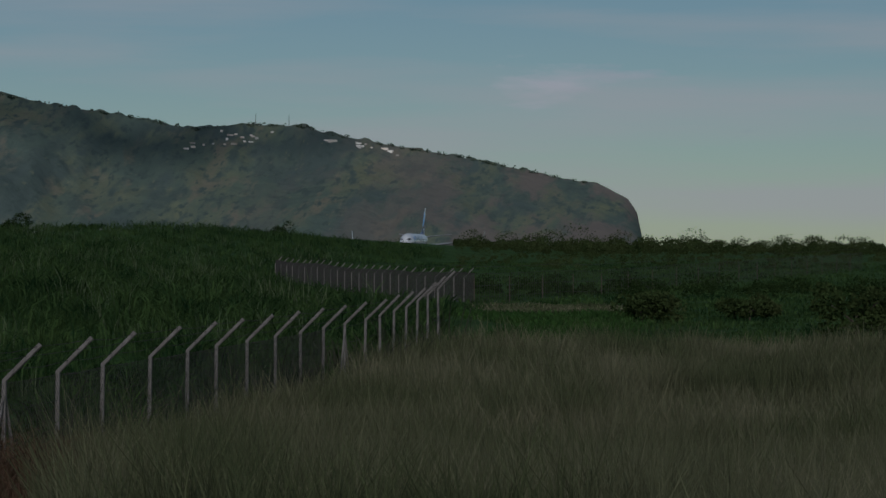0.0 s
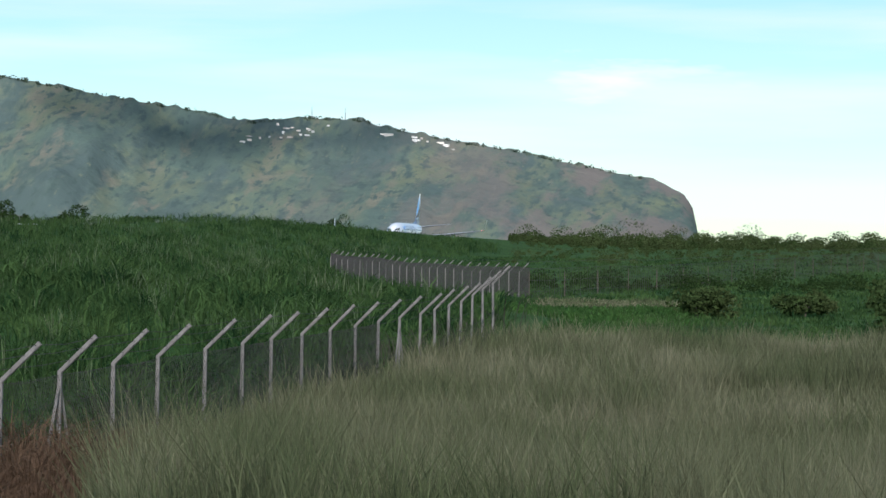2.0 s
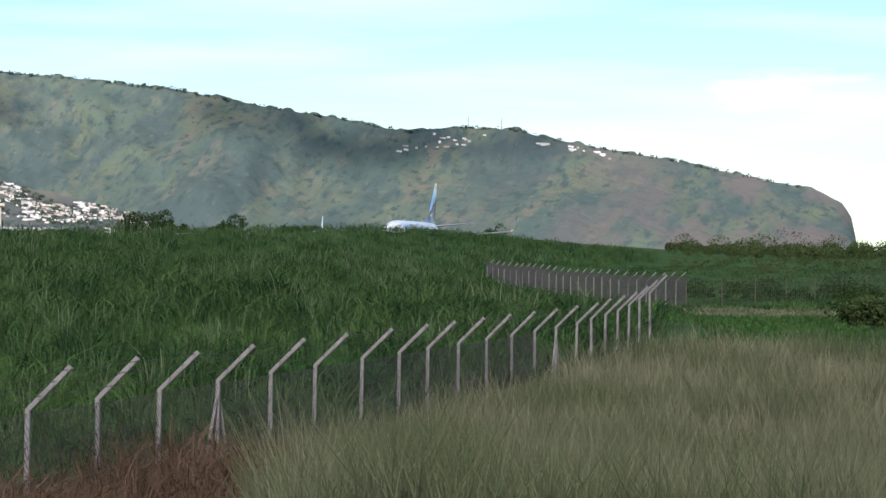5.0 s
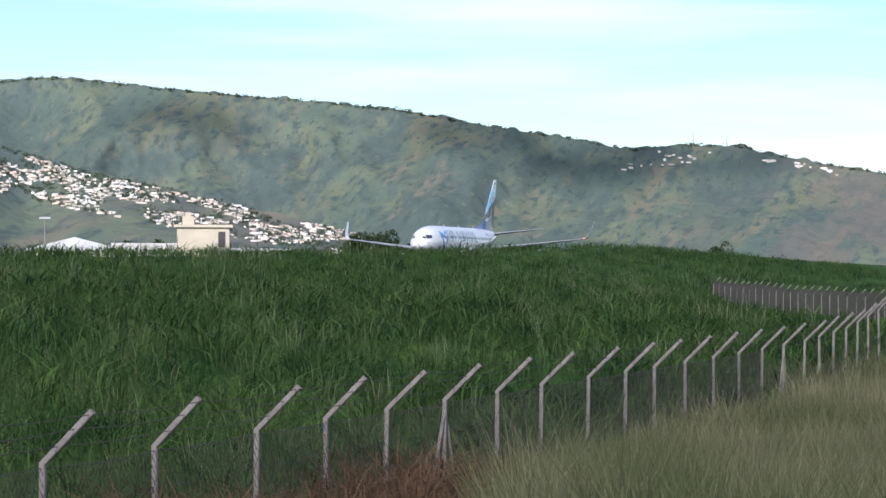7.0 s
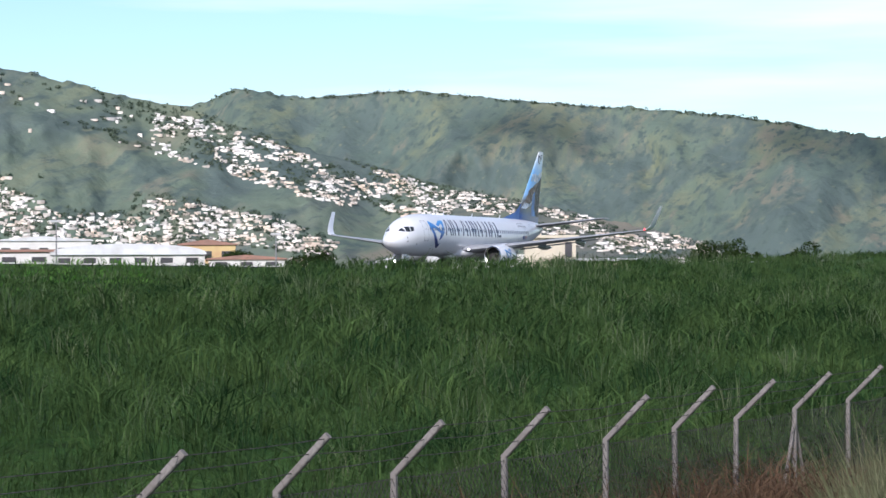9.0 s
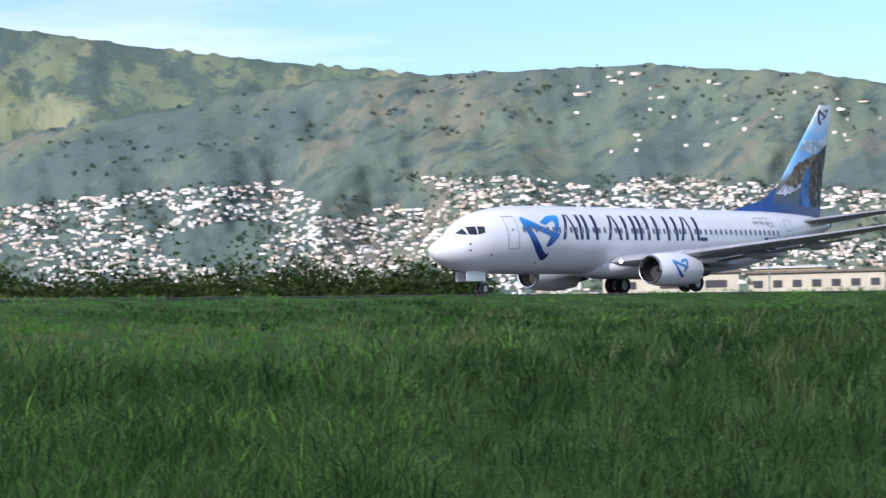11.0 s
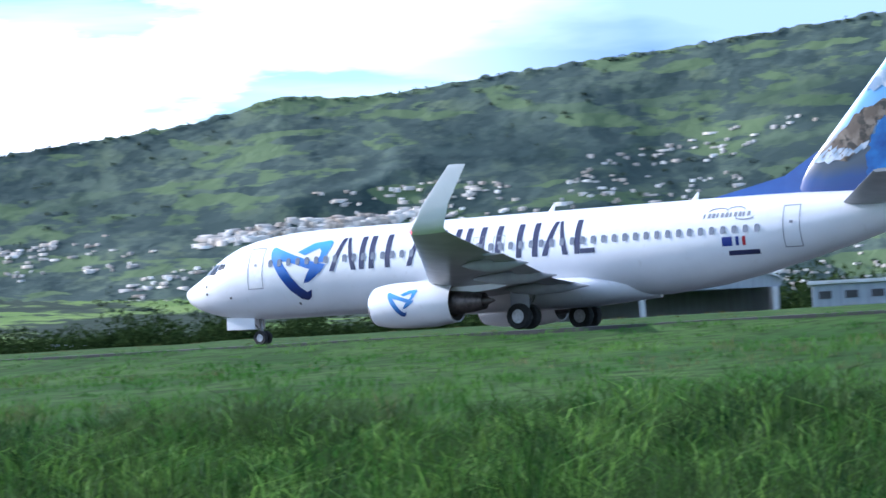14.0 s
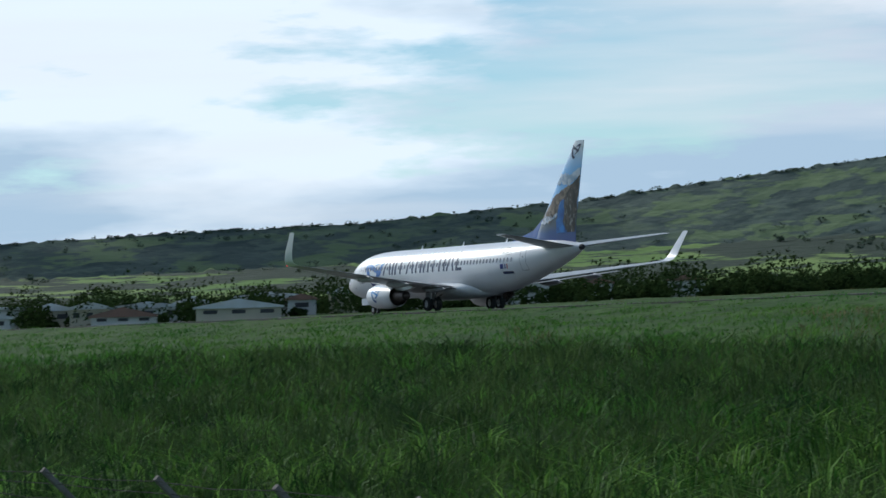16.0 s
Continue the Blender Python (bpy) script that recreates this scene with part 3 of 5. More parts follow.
def ramp_paint(name, axis, stops, rough=0.3, noise_amount=0.0, noise_scale=1.0):
    """Paint whose colour runs along one axis of the thing, as it was sprayed; edges broken by noise."""
    m = bpy.data.materials.new(name)
    m.use_nodes = True
    n, l = m.node_tree.nodes, m.node_tree.links
    b = n["Principled BSDF"]
    b.inputs["Roughness"].default_value = rough
    b.inputs["Coat Weight"].default_value = 0.3
    co, sp = n.new("ShaderNodeTexCoord"), n.new("ShaderNodeSeparateXYZ")
    l.new(co.outputs["Object"], sp.inputs[0])
    mr = n.new("ShaderNodeMapRange")
    mr.inputs["From Min"].default_value, mr.inputs["From Max"].default_value = stops[0][0], stops[-1][0]
    src = sp.outputs[axis]
    if noise_amount:
        t = n.new("ShaderNodeTexNoise")
        t.inputs["Scale"].default_value, t.inputs["Detail"].default_value = noise_scale, 8.0
        l.new(co.outputs["Object"], t.inputs["Vector"])
        ma = n.new("ShaderNodeMath")
        ma.operation = "MULTIPLY_ADD"
        ma.inputs[1].default_value = noise_amount
        l.new(t.outputs["Fac"], ma.inputs[0])
        l.new(src, ma.inputs[2])
        src = ma.outputs[0]
    l.new(src, mr.inputs["Value"])
    r = n.new("ShaderNodeValToRGB")
    e = r.color_ramp.elements
    span = stops[-1][0] - stops[0][0]
    while len(e) < len(stops):
        e.new(0.5)
    for k, (at, c) in zip(e, stops):
        k.position, k.color = (at - stops[0][0]) / span, (*c, 1)
    l.new(mr.outputs[0], r.inputs[0])
    l.new(r.outputs[0], b.inputs["Base Color"])
    return m


M_LOGO = ramp_paint("blue_logo_paint", "Z", [(2.0, (0.004, 0.010, 0.06)), (2.9, (0.008, 0.045, 0.24)), (3.8, (0.015, 0.15, 0.52)), (4.8, (0.07, 0.38, 0.80))])
M_LOGO_SMALL = ramp_paint("small_logo_paint", "Z", [(0.9, (0.01, 0.03, 0.16)), (2.1, (0.06, 0.33, 0.75))])
M_FIN = ramp_paint("tail_picture_paint", "Z", [(5.2, (0.012, 0.035, 0.18)), (6.1, (0.02, 0.06, 0.20)), (6.6, (0.06, 0.08, 0.11)), (7.6, (0.12, 0.13, 0.13)),
                                              (8.2, (0.25, 0.45, 0.72)), (9.6, (0.16, 0.42, 0.78)), (10.8, (0.24, 0.50, 0.82)), (11.6, (0.50, 0.66, 0.84)),
                                              (12.4, (0.76, 0.78, 0.82))], noise_amount=0.6, noise_scale=0.9)
M_ROCK = material("painted_rock", (0.018, 0.018, 0.014), 0.45, spots=(0.075, 0.062, 0.046), scale=1.5, detail=9, stretch=(1.6, 1.6, 0.8), low=0.42, high=0.6, fine=(3.2, 0.58, 0.68, (0.24, 0.24, 0.22)))
M_ROCK_BROWN = material("painted_brown_rock", (0.13, 0.095, 0.065), 0.45, spots=(0.25, 0.20, 0.15), scale=1.4, detail=9, low=0.42, high=0.6, fine=(2.6, 0.52, 0.62, (0.05, 0.042, 0.03)))
M_PUFF = material("painted_cloud_white", (0.58, 0.63, 0.69), 0.35, spots=(0.26, 0.36, 0.48), scale=1.8, detail=8, low=0.45, high=0.6)
M_SKYBLUE = material("painted_blue", (0.012, 0.07, 0.26), 0.3, spots=(0.03, 0.18, 0.50), scale=1.5)

ST_X = [0.0, 0.12, 0.4, 0.9, 1.5, 2.1, 2.7, 3.4, 4.2, 5.2, 6.5, 8.0, 20.0, 25.5, 28.0, 30.0, 32.0, 34.0, 35.8, 37.2, 38.0]
ST_TOP = [2.78, 2.95, 3.12, 3.38, 3.70, 4.18, 4.52, 4.82, 5.02, 5.18, 5.30, 5.35, 5.35, 5.35, 5.35, 5.34, 5.30, 5.22, 5.10, 4.92, 4.75]
ST_BOT = [2.66, 2.44, 2.18, 1.92, 1.72, 1.58, 1.48, 1.41, 1.36, 1.33, 1.32, 1.32, 1.32, 1.36, 1.60, 1.98, 2.46, 2.98, 3.50, 3.95, 4.25]
ST_HW = [0.05, 0.30, 0.56, 0.85, 1.10, 1.30, 1.46, 1.60, 1.72, 1.81, 1.87, 1.88, 1.88, 1.88, 1.82, 1.70, 1.50, 1.22, 0.92, 0.55, 0.22]


def hull(x):
    return np.interp(x, ST_X, ST_TOP), np.interp(x, ST_X, ST_BOT), np.interp(x, ST_X, ST_HW)


def skin(x, z, side=-1, out=0.012):
    """The point of the hull's side at x and height z, slightly proud."""
    top, bot, hw = hull(x)
    mid, half = (top + bot) / 2, (top - bot) / 2
    k = np.clip((z - mid) / half, -0.999, 0.999)
    return Vector((x, side * (hw * math.sqrt(1 - k * k) + out * math.sqrt(1 - k * k) + 0.0005), z + out * k))


def decal(bm, corners, side=-1, out=0.012, nu=4, nv=8):
    """A painted field on the hull from four corners in x and height."""
    (ax, az), (bx, bz), (cx, cz), (dx, dz) = corners
    g = []
    for i in range(nu + 1):
        u = i / nu
        row = []
        for j in range(nv + 1):
            v = j / nv
            x = (ax * (1 - u) + bx * u) * (1 - v) + (dx * (1 - u) + cx * u) * v
            z = (az * (1 - u) + bz * u) * (1 - v) + (dz * (1 - u) + cz * u) * v
            row.append(bm.verts.new(skin(x, z, side, out)))
        g.append(row)
    for i in range(nu):
        for j in range(nv):
            bm.faces.new((g[i][j], g[i + 1][j], g[i + 1][j + 1], g[i][j + 1]))


def field(name, corners, mat, parent, label="", out=0.012):
    bm = bmesh.new()
    decal(bm, corners, out=out)
    return part(name, bm, mat, parent, label)


def foil(chord_le, chord_te, y, z, thick, n=9, vertical=False):
    """A wing section ring; vertical gives one for a fin."""
    c = chord_te - chord_le
    up, down = [], []
    for i in range(n):
        s = 0.5 - 0.5 * math.cos(math.pi * i / (n - 1))
        h = thick * c * (2.97 * math.sqrt(s) - 1.26 * s - 3.516 * s * s + 2.843 * s ** 3 - 1.015 * s ** 4) * 0.5 + 0.008
        up.append((chord_le + c * s, h))
        down.append((chord_le + c * s, -h * (1.0 if vertical else 0.75)))
    pts = up + down[::-1]
    return [Vector((px, y + h, z)) if vertical else Vector((px, y, z + h)) for px, h in pts]


def ribbon(bm, a, b, place, across=5, along=4):
    """A painted band between two rails of equally many points, laid on a surface by place(u, v)."""
    rows = []
    n = (len(a) - 1) * along
    for i in range(n + 1):
        k, f = min(i // along, len(a) - 2), i / along - min(i // along, len(a) - 2)
        p = [a[k][c] + (a[k + 1][c] - a[k][c]) * f for c in (0, 1)]
        q = [b[k][c] + (b[k + 1][c] - b[k][c]) * f for c in (0, 1)]
        rows.append([bm.verts.new(place(p[0] + (q[0] - p[0]) * j / across, p[1] + (q[1] - p[1]) * j / across)) for j in range(across + 1)])
    for r0, r1 in zip(rows, rows[1:]):
        for j in range(across):
            bm.faces.new((r0[j], r0[j + 1], r1[j + 1], r1[j]))


# the company mark as four painted bands in a unit square
EMBLEM = [
    ([(0.02, 0.90), (0.06, 0.94), (0.13, 0.91), (0.38, 0.79), (0.70, 0.65), (0.93, 0.58)], [(0.03, 0.80), (0.08, 0.74), (0.20, 0.69), (0.33, 0.66), (0.62, 0.54), (0.83, 0.44)]),
    ([(0.01, 0.88), (0.04, 0.72), (0.18, 0.43), (0.32, 0.19), (0.47, 0.03), (0.57, 0.0), (0.64, 0.06)], [(0.10, 0.86), (0.20, 0.69), (0.26, 0.60), (0.36, 0.42), (0.49, 0.23), (0.59, 0.14), (0.67, 0.17)]),
    ([(0.46, 0.82), (0.70, 0.96), (0.96, 0.99), (1.0, 0.94), (0.95, 0.78), (0.88, 0.62)], [(0.58, 0.76), (0.72, 0.83), (0.80, 0.86), (0.84, 0.82), (0.83, 0.74), (0.76, 0.62)]),
    ([(0.70, 0.57), (0.62, 0.43), (0.56, 0.29)], [(0.84, 0.47), (0.74, 0.37), (0.64, 0.30)])]


def wheel(parent, x, y, r, w):
    e = new("wheel")
    e.parent = parent
    e.location = (x, y, r + 0.14)
    bm = bmesh.new()
    prof = [(r * 0.55, -w / 2), (r * 0.9, -w / 2), (r * 0.985, -w * 0.36), (r, -w * 0.15), (r, w * 0.15), (r * 0.985, w * 0.36), (r * 0.9, w / 2), (r * 0.55, w / 2)]
    rings = [[Vector((math.cos(a) * pr, py, math.sin(a) * pr)) for a in (i * math.tau / 28 for i in range(28))] for pr, py in prof]
    loft(bm, rings, caps=False)
    part("tyre", bm, M_RUBBER, e)
    bm = bmesh.new()
    for s in (-1, 1):
        bar(bm, (0, s * w * 0.30, 0), (0, s * w * 0.40, 0), r * 0.56, r * 0.5, 24)
        bar(bm, (0, s * w * 0.38, 0), (0, s * w * 0.52, 0), r * 0.2, r * 0.16, 16)
    part("rim", bm, M_HUB, e)


def aircraft():
    P = new("airliner")
    tagged(P, "white twin-engine airliner with a blue painted tail on the runway", "airliner")
    # hull
    bm = bmesh.new()
    xs = sorted(set(ST_X + [0.04, 0.25, 0.65, 1.2, 1.8, 2.4, 3.0, 3.8, 4.7, 5.8, 7.2, 10, 14, 17, 23, 27, 29, 31, 33, 35, 36.5, 37.6]))
    rings = []
    for x in xs:
        top, bot, hw = hull(x)
        mid, half = (top + bot) / 2, (top - bot) / 2
        rings.append([Vector((x, hw * math.cos(a), mid + half * math.sin(a))) for a in (i * math.tau / 48 for i in range(48))])
    loft(bm, rings)
    body = part("fuselage", bm, M_WHITE, P)
    # belly fairing
    bm = bmesh.new()
    rings = []
    for x, hw, dn in ((12.6, 0.3, 0.02), (13.6, 1.4, 0.12), (15.0, 2.15, 0.22), (19.0, 2.3, 0.26), (22.0, 2.0, 0.2), (24.0, 1.2, 0.06), (25.0, 0.3, 0.0)):
        rings.append([Vector((x, hw * math.cos(a), 1.85 + (0.62 + dn) * math.sin(a) * (1 if math.sin(a) < 0 else 0.9))) for a in (i * math.tau / 24 for i in range(24))])
    loft(bm, rings)
    part("belly_fairing", bm, M_WHITE, P)
    # wings
    for s in (-1, 1):
        bm = bmesh.new()
        le_te = [(1.2, 13.6, 21.7, 1.95, 0.13), (2.2, 14.3, 21.7, 2.02, 0.13), (5.2, 16.4, 21.7, 2.36, 0.115), (10.5, 19.2, 22.8, 3.0, 0.105), (16.9, 22.5, 24.1, 3.78, 0.10)]
        loft(bm, [foil(a, b, s * y, z, th) for y, a, b, z, th in le_te])
        wing = part("wing", bm, M_GREY, P, "grey painted wing")
        bm = bmesh.new()
        loft(bm, [foil(a, b, s * y, z, 0.09) for y, a, b, z in ((16.9, 22.5, 24.1, 3.78), (17.25, 22.72, 24.2, 3.92), (17.5, 23.1, 24.42, 4.25), (17.62, 23.5, 24.65, 4.8), (17.85, 24.85, 25.6, 6.2))])
        part("winglet", bm, M_WHITE, wing, "white upturned winglet")
        bm = bmesh.new()
        loft(bm, [foil(a, b, s * y, z, 0.10) for y, a, b, z in ((2.3, 21.2, 22.7, 1.86), (5.2, 21.25, 22.5, 2.16), (12.2, 23.0, 23.95, 3.02))])
        part("flap", bm, M_GREY, wing)
        for y, x0, x1, z in ((3.6, 19.2, 23.3, 1.88), (7.0, 19.6, 23.6, 2.28), (10.4, 21.0, 24.1, 2.72)):
            bm = bmesh.new()
            rr = [[Vector((x0 + (x1 - x0) * k, s * y + 0.20 * q * math.cos(a), z - 0.05 * k + 0.30 * q * math.sin(a))) for a in (i * math.tau / 12 for i in range(12))]
                  for k, q in ((0, 0.05), (0.15, 0.6), (0.4, 1.0), (0.7, 0.8), (1.0, 0.06))]
            loft(bm, rr)
            part("flap_fairing", bm, M_GREY, wing)
        bm = bmesh.new()
        bmesh.ops.create_uvsphere(bm, u_segments=10, v_segments=6, radius=0.09, matrix=Matrix.Translation((22.62, s * 17.05, 3.88)))
        lamp_red = part("navigation_light", bm, M_NAVLIGHT if s < 0 else M_HUB, wing, "red wing-tip light" if s < 0 else "")
        bm = bmesh.new()
        bmesh.ops.create_uvsphere(bm, u_segments=12, v_segments=8, radius=0.11, matrix=Matrix.Translation((14.25, s * 2.05, 2.02)))
        part("landing_light", bm, M_BEAM, wing, "bright white landing light")
        # engine
        E = new("engine")
        E.parent = P
        cy, cz = s * 4.83, 1.42

        def ring(x, r, flat=0.0):
            return [Vector((x, cy + r * math.cos(a), cz + r * math.sin(a) * (1 - flat * (math.sin(a) < 0)))) for a in (i * math.tau / 36 for i in range(36))]
        bm = bmesh.new()
        loft(bm, [ring(13.62, 0.88, 0.05), ring(14.2, 0.985, 0.05), ring(15.2, 1.03, 0.04), ring(16.4, 0.99), ring(17.55, 0.84), ring(17.5, 0.78)], caps=False)
        cowl = part("nacelle", bm, M_WHITE, E)
        bm = bmesh.new()
        loft(bm, [ring(13.62, 0.88, 0.05), ring(13.5, 0.82, 0.05), ring(13.52, 0.77, 0.05), ring(13.75, 0.73)], caps=False)
        part("intake_lip", bm, M_LIP, E, "polished metal intake lip")
        bm = bmesh.new()
        loft(bm, [ring(13.75, 0.73), ring(14.5, 0.76), ring(14.55, 0.2), ring(14.1, 0.02)], caps=False)
        part("fan", bm, M_DARK, E)
        bm = bmesh.new()
        loft(bm, [ring(17.5, 0.78), ring(17.3, 0.56), ring(18.3, 0.46), ring(18.9, 0.36), ring(18.85, 0.25), ring(19.4, 0.04)], caps=False)
        part("exhaust_nozzle", bm, M_BURNT, E, "heat-stained exhaust nozzle")
        bm = bmesh.new()
        loft(bm, [[Vector((x, cy + w, z)) for x, z in ((14.6, 2.3), (17.0, 2.62), (20.5, 2.1), (19.6, 1.9), (17.4, 1.75))] for w in (-0.16, 0.16)])
        part("pylon", bm, M_WHITE, E, smooth=False)
        if s < 0:
            def on_cowl(u, v):
                x, z = 14.55 + u * 1.5, 0.92 + v * 1.16
                r = float(np.interp(x, [14.2, 15.2, 16.4], [0.985, 1.03, 0.99])) + 0.012
                return Vector((x, cy - math.sqrt(max(r * r - (z - cz) ** 2, 0.0)), z))
            for a, b in EMBLEM:
                bm = bmesh.new()
                ribbon(bm, a, b, on_cowl)
                part("emblem", bm, M_LOGO_SMALL, E, "blue swoosh emblem")
        # tailplane
        bm = bmesh.new()
        loft(bm, [foil(a, b, s * y, z, 0.10) for y, a, b, z in ((0.5, 33.7, 37.8, 4.62), (1.2, 34.1, 37.85, 4.72), (7.15, 37.75, 39.2, 5.45))])
        part("tailplane", bm, M_GREY, P, "grey tailplane")
    # fin
    bm = bmesh.new()
    loft(bm, [foil(a, b, 0, z, th, vertical=True) for z, a, b, th in ((4.9, 31.2, 37.2, 0.075), (5.9, 31.75, 37.3, 0.085), (6.5, 32.2, 37.36, 0.09), (9.5, 34.87, 38.08, 0.09), (12.5, 37.5, 38.8, 0.09))])
    fin = part("tail_fin", bm, M_FIN, P, "tail fin painted with blue sky and brown rock")
    bm = bmesh.new()
    loft(bm, [[Vector((27.6, 0, 5.34)), Vector((27.6, 0.01, 5.30)), Vector((27.6, -0.01, 5.30))], [Vector((31.0, 0, 6.05)), Vector((31.0, 0.12, 5.25)), Vector((31.0, -0.12, 5.25))],
              [Vector((32.6, 0, 7.0)), Vector((32.6, 0.2, 5.2)), Vector((32.6, -0.2, 5.2))]])
    part("dorsal_fin", bm, M_DORSAL, P, "deep blue dorsal fillet", smooth=False)

    def on_fin(u, v):
        """A spot of the fin's side from the share of the chord and the height."""
        le, te = np.interp(v, [4.9, 5.9, 6.5, 9.5, 12.5], [31.2, 31.75, 32.2, 34.87, 37.5]), np.interp(v, [4.9, 6.5, 9.5, 12.5], [37.2, 37.36, 38.08, 38.8])
        k = min(max(u, 0.01), 0.995)
        h = 0.09 * (te - le) * (2.97 * math.sqrt(k) - 1.26 * k - 3.516 * k * k + 2.843 * k ** 3 - 1.015 * k ** 4) * 0.5 + 0.028
        return Vector((le + (te - le) * k, -h, v))

    def ragged(pts, amount):
        g = np.random.RandomState(len(pts) * 7 + int(pts[0][1] * 10))
        out = [pts[0]]
        for p, q in zip(pts, pts[1:]):
            out += [(p[0] + (q[0] - p[0]) * f + g.normal() * amount * 0.16, p[1] + (q[1] - p[1]) * f + g.normal() * amount) for f in (0.25, 0.5, 0.75)] + [q]
        return out

    def picture(name, a, b, mat, label="", rough=0.09):
        bm = bmesh.new()
        ribbon(bm, ragged(a, rough), ragged(b, rough), on_fin, 5, 1)
        part(name, bm, mat, fin, label)
    picture("painted_cloud", [(0.05, 10.1), (0.3, 10.2), (0.55, 10.0), (0.8, 10.3), (0.98, 10.5)], [(0.05, 9.3), (0.3, 9.4), (0.55, 9.2), (0.8, 9.6), (0.98, 9.9)], M_PUFF, "white painted clouds")
    picture("painted_rock", [(0.72, 9.3), (0.58, 9.0), (0.50, 8.6), (0.55, 8.1), (0.66, 7.4), (0.68, 6.8), (0.75, 6.1), (0.84, 5.7)],
            [(0.99, 9.95), (0.985, 9.5), (0.985, 8.9), (0.985, 8.3), (0.985, 7.6), (0.985, 6.9), (0.985, 6.2), (0.985, 5.7)], M_ROCK, "dark painted rock pillar")
    picture("painted_rock", [(0.73, 9.3), (0.55, 9.2), (0.42, 8.95), (0.26, 8.65), (0.14, 8.4), (0.12, 7.85), (0.08, 7.2), (0.03, 6.7)],
            [(0.60, 8.7), (0.55, 8.3), (0.47, 8.05), (0.44, 7.7), (0.44, 7.3), (0.40, 7.0), (0.37, 6.7), (0.33, 6.5)], M_ROCK_BROWN, "brown painted rock arch")
    picture("painted_sea", [(0.52, 8.25), (0.47, 7.8), (0.46, 7.3), (0.50, 6.8), (0.53, 6.2), (0.56, 5.7)], [(0.555, 8.2), (0.64, 7.5), (0.66, 7.1), (0.67, 6.7), (0.72, 6.2), (0.78, 5.7)], M_SKYBLUE, "blue water seen through the rock arch")
    picture("painted_surf", [(0.10, 7.15), (0.22, 7.0), (0.32, 6.95), (0.40, 7.15), (0.455, 7.25)], [(0.02, 6.5), (0.16, 6.45), (0.28, 6.5), (0.38, 6.75), (0.46, 6.95)], M_PUFF, "pale painted surf")
    for a, b in EMBLEM:
        picture("emblem", [(0.08 + u * 0.72, 11.15 + v * 1.1) for u, v in a], [(0.08 + u * 0.72, 11.15 + v * 1.1) for u, v in b], M_NAVY, "", 0.0)
    # cockpit glazing
    for s in (-1, 1):
        for q in (((1.50, 3.62), (1.72, 3.54), (1.98, 3.54), (1.95, 3.90)), ((2.02, 3.54), (2.52, 3.53), (2.62, 4.02), (2.12, 4.0)), ((2.58, 3.54), (3.06, 3.66), (3.13, 4.0), (2.68, 4.03))):
            bm = bmesh.new()
            decal(bm, q, side=s, out=0.012)
            part("cockpit_window", bm, M_GLASS, body, "dark cockpit glass")
    # cabin windows
    bm = bmesh.new()
    ring8 = [(0.115, -0.10), (0.115, 0.10), (0.07, 0.17), (-0.07, 0.17), (-0.115, 0.10), (-0.115, -0.10), (-0.07, -0.17), (0.07, -0.17)]
    bm.faces.new([bm.verts.new((a, 0.25 * b, b)) for a, b in ring8])
    me = bpy.data.meshes.new("cabin_window")
    bm.to_mesh(me)
    bm.free()
    me.materials.append(M_PANE)
    for i in range(49):
        x = 5.95 + i * 0.508
        w = new("cabin_window", me)
        w.parent = body
        w.location = skin(x, 3.86, -1, 0.024)
    # doors and service panels: thin dark outlines
    def outline(name, x0, x1, z0, z1, t=0.035):
        d = bmesh.new()
        for q in (((x0, z0), (x1, z0), (x1, z0 + t), (x0, z0 + t)), ((x0, z1 - t), (x1, z1 - t), (x1, z1), (x0, z1)), ((x0, z0 + t), (x0 + t, z0 + t), (x0 + t, z1 - t), (x0, z1 - t)), ((x1 - t, z0 + t), (x1, z0 + t), (x1, z1 - t), (x1 - t, z1 - t))):
            decal(d, q, out=0.014, nu=3, nv=6)
        mid = (x0 + x1) / 2
        decal(d, ((mid - 0.08, (z0 + z1) / 2 + 0.1), (mid + 0.08, (z0 + z1) / 2 + 0.1), (mid + 0.08, (z0 + z1) / 2 + 0.22), (mid - 0.08, (z0 + z1) / 2 + 0.22)), out=0.014)
        part(name, d, M_LINE, body, "door outlined in grey")
    outline("cabin_door", 4.62, 5.50, 2.72, 4.62)
    outline("cabin_door", 31.45, 32.2, 2.98, 4.74)
    outline("emergency_exit", 16.7, 17.25, 3.38, 4.35, 0.02)
    outline("emergency_exit", 17.75, 18.3, 3.38, 4.35, 0.02)
    # company mark: blue swoosh
    for a, b in EMBLEM:
        bm = bmesh.new()
        ribbon(bm, a, b, lambda u, v: skin(5.84 + u * 3.42, 2.07 + v * 2.70))
        part("emblem", bm, M_LOGO, body, "blue swoosh emblem")
    # lettering as plain strokes
    z0, z1 = 3.30, 4.78

    def stroke(a, b, c, d, low=z0, high=z1):
        field("lettering_mark", ((a, low), (b, low), (d, high), (c, high)), M_NAVY, body, "navy lettering stroke")
    for a, b in ((9.2, 10.65), (13.3, 14.65), (20.2, 21.5)):
        m = (a + b) / 2
        stroke(a, a + 0.27, m - 0.15, m + 0.06)
        stroke(b - 0.27, b, m + 0.09, m + 0.24)
    for a in (10.80, 11.32, 12.18, 14.95, 15.74, 16.30, 17.02, 17.86, 18.92, 19.72, 21.80):
        stroke(a, a + 0.27, a, a + 0.27)
    stroke(22.09, 22.80, 22.09, 22.80, z0, 3.52)
    # flags, small marks
    field("flag", ((28.75, 3.18), (29.2, 3.18), (29.2, 3.56), (28.75, 3.56)), M_FLAGBLUE, body, "blue flag")
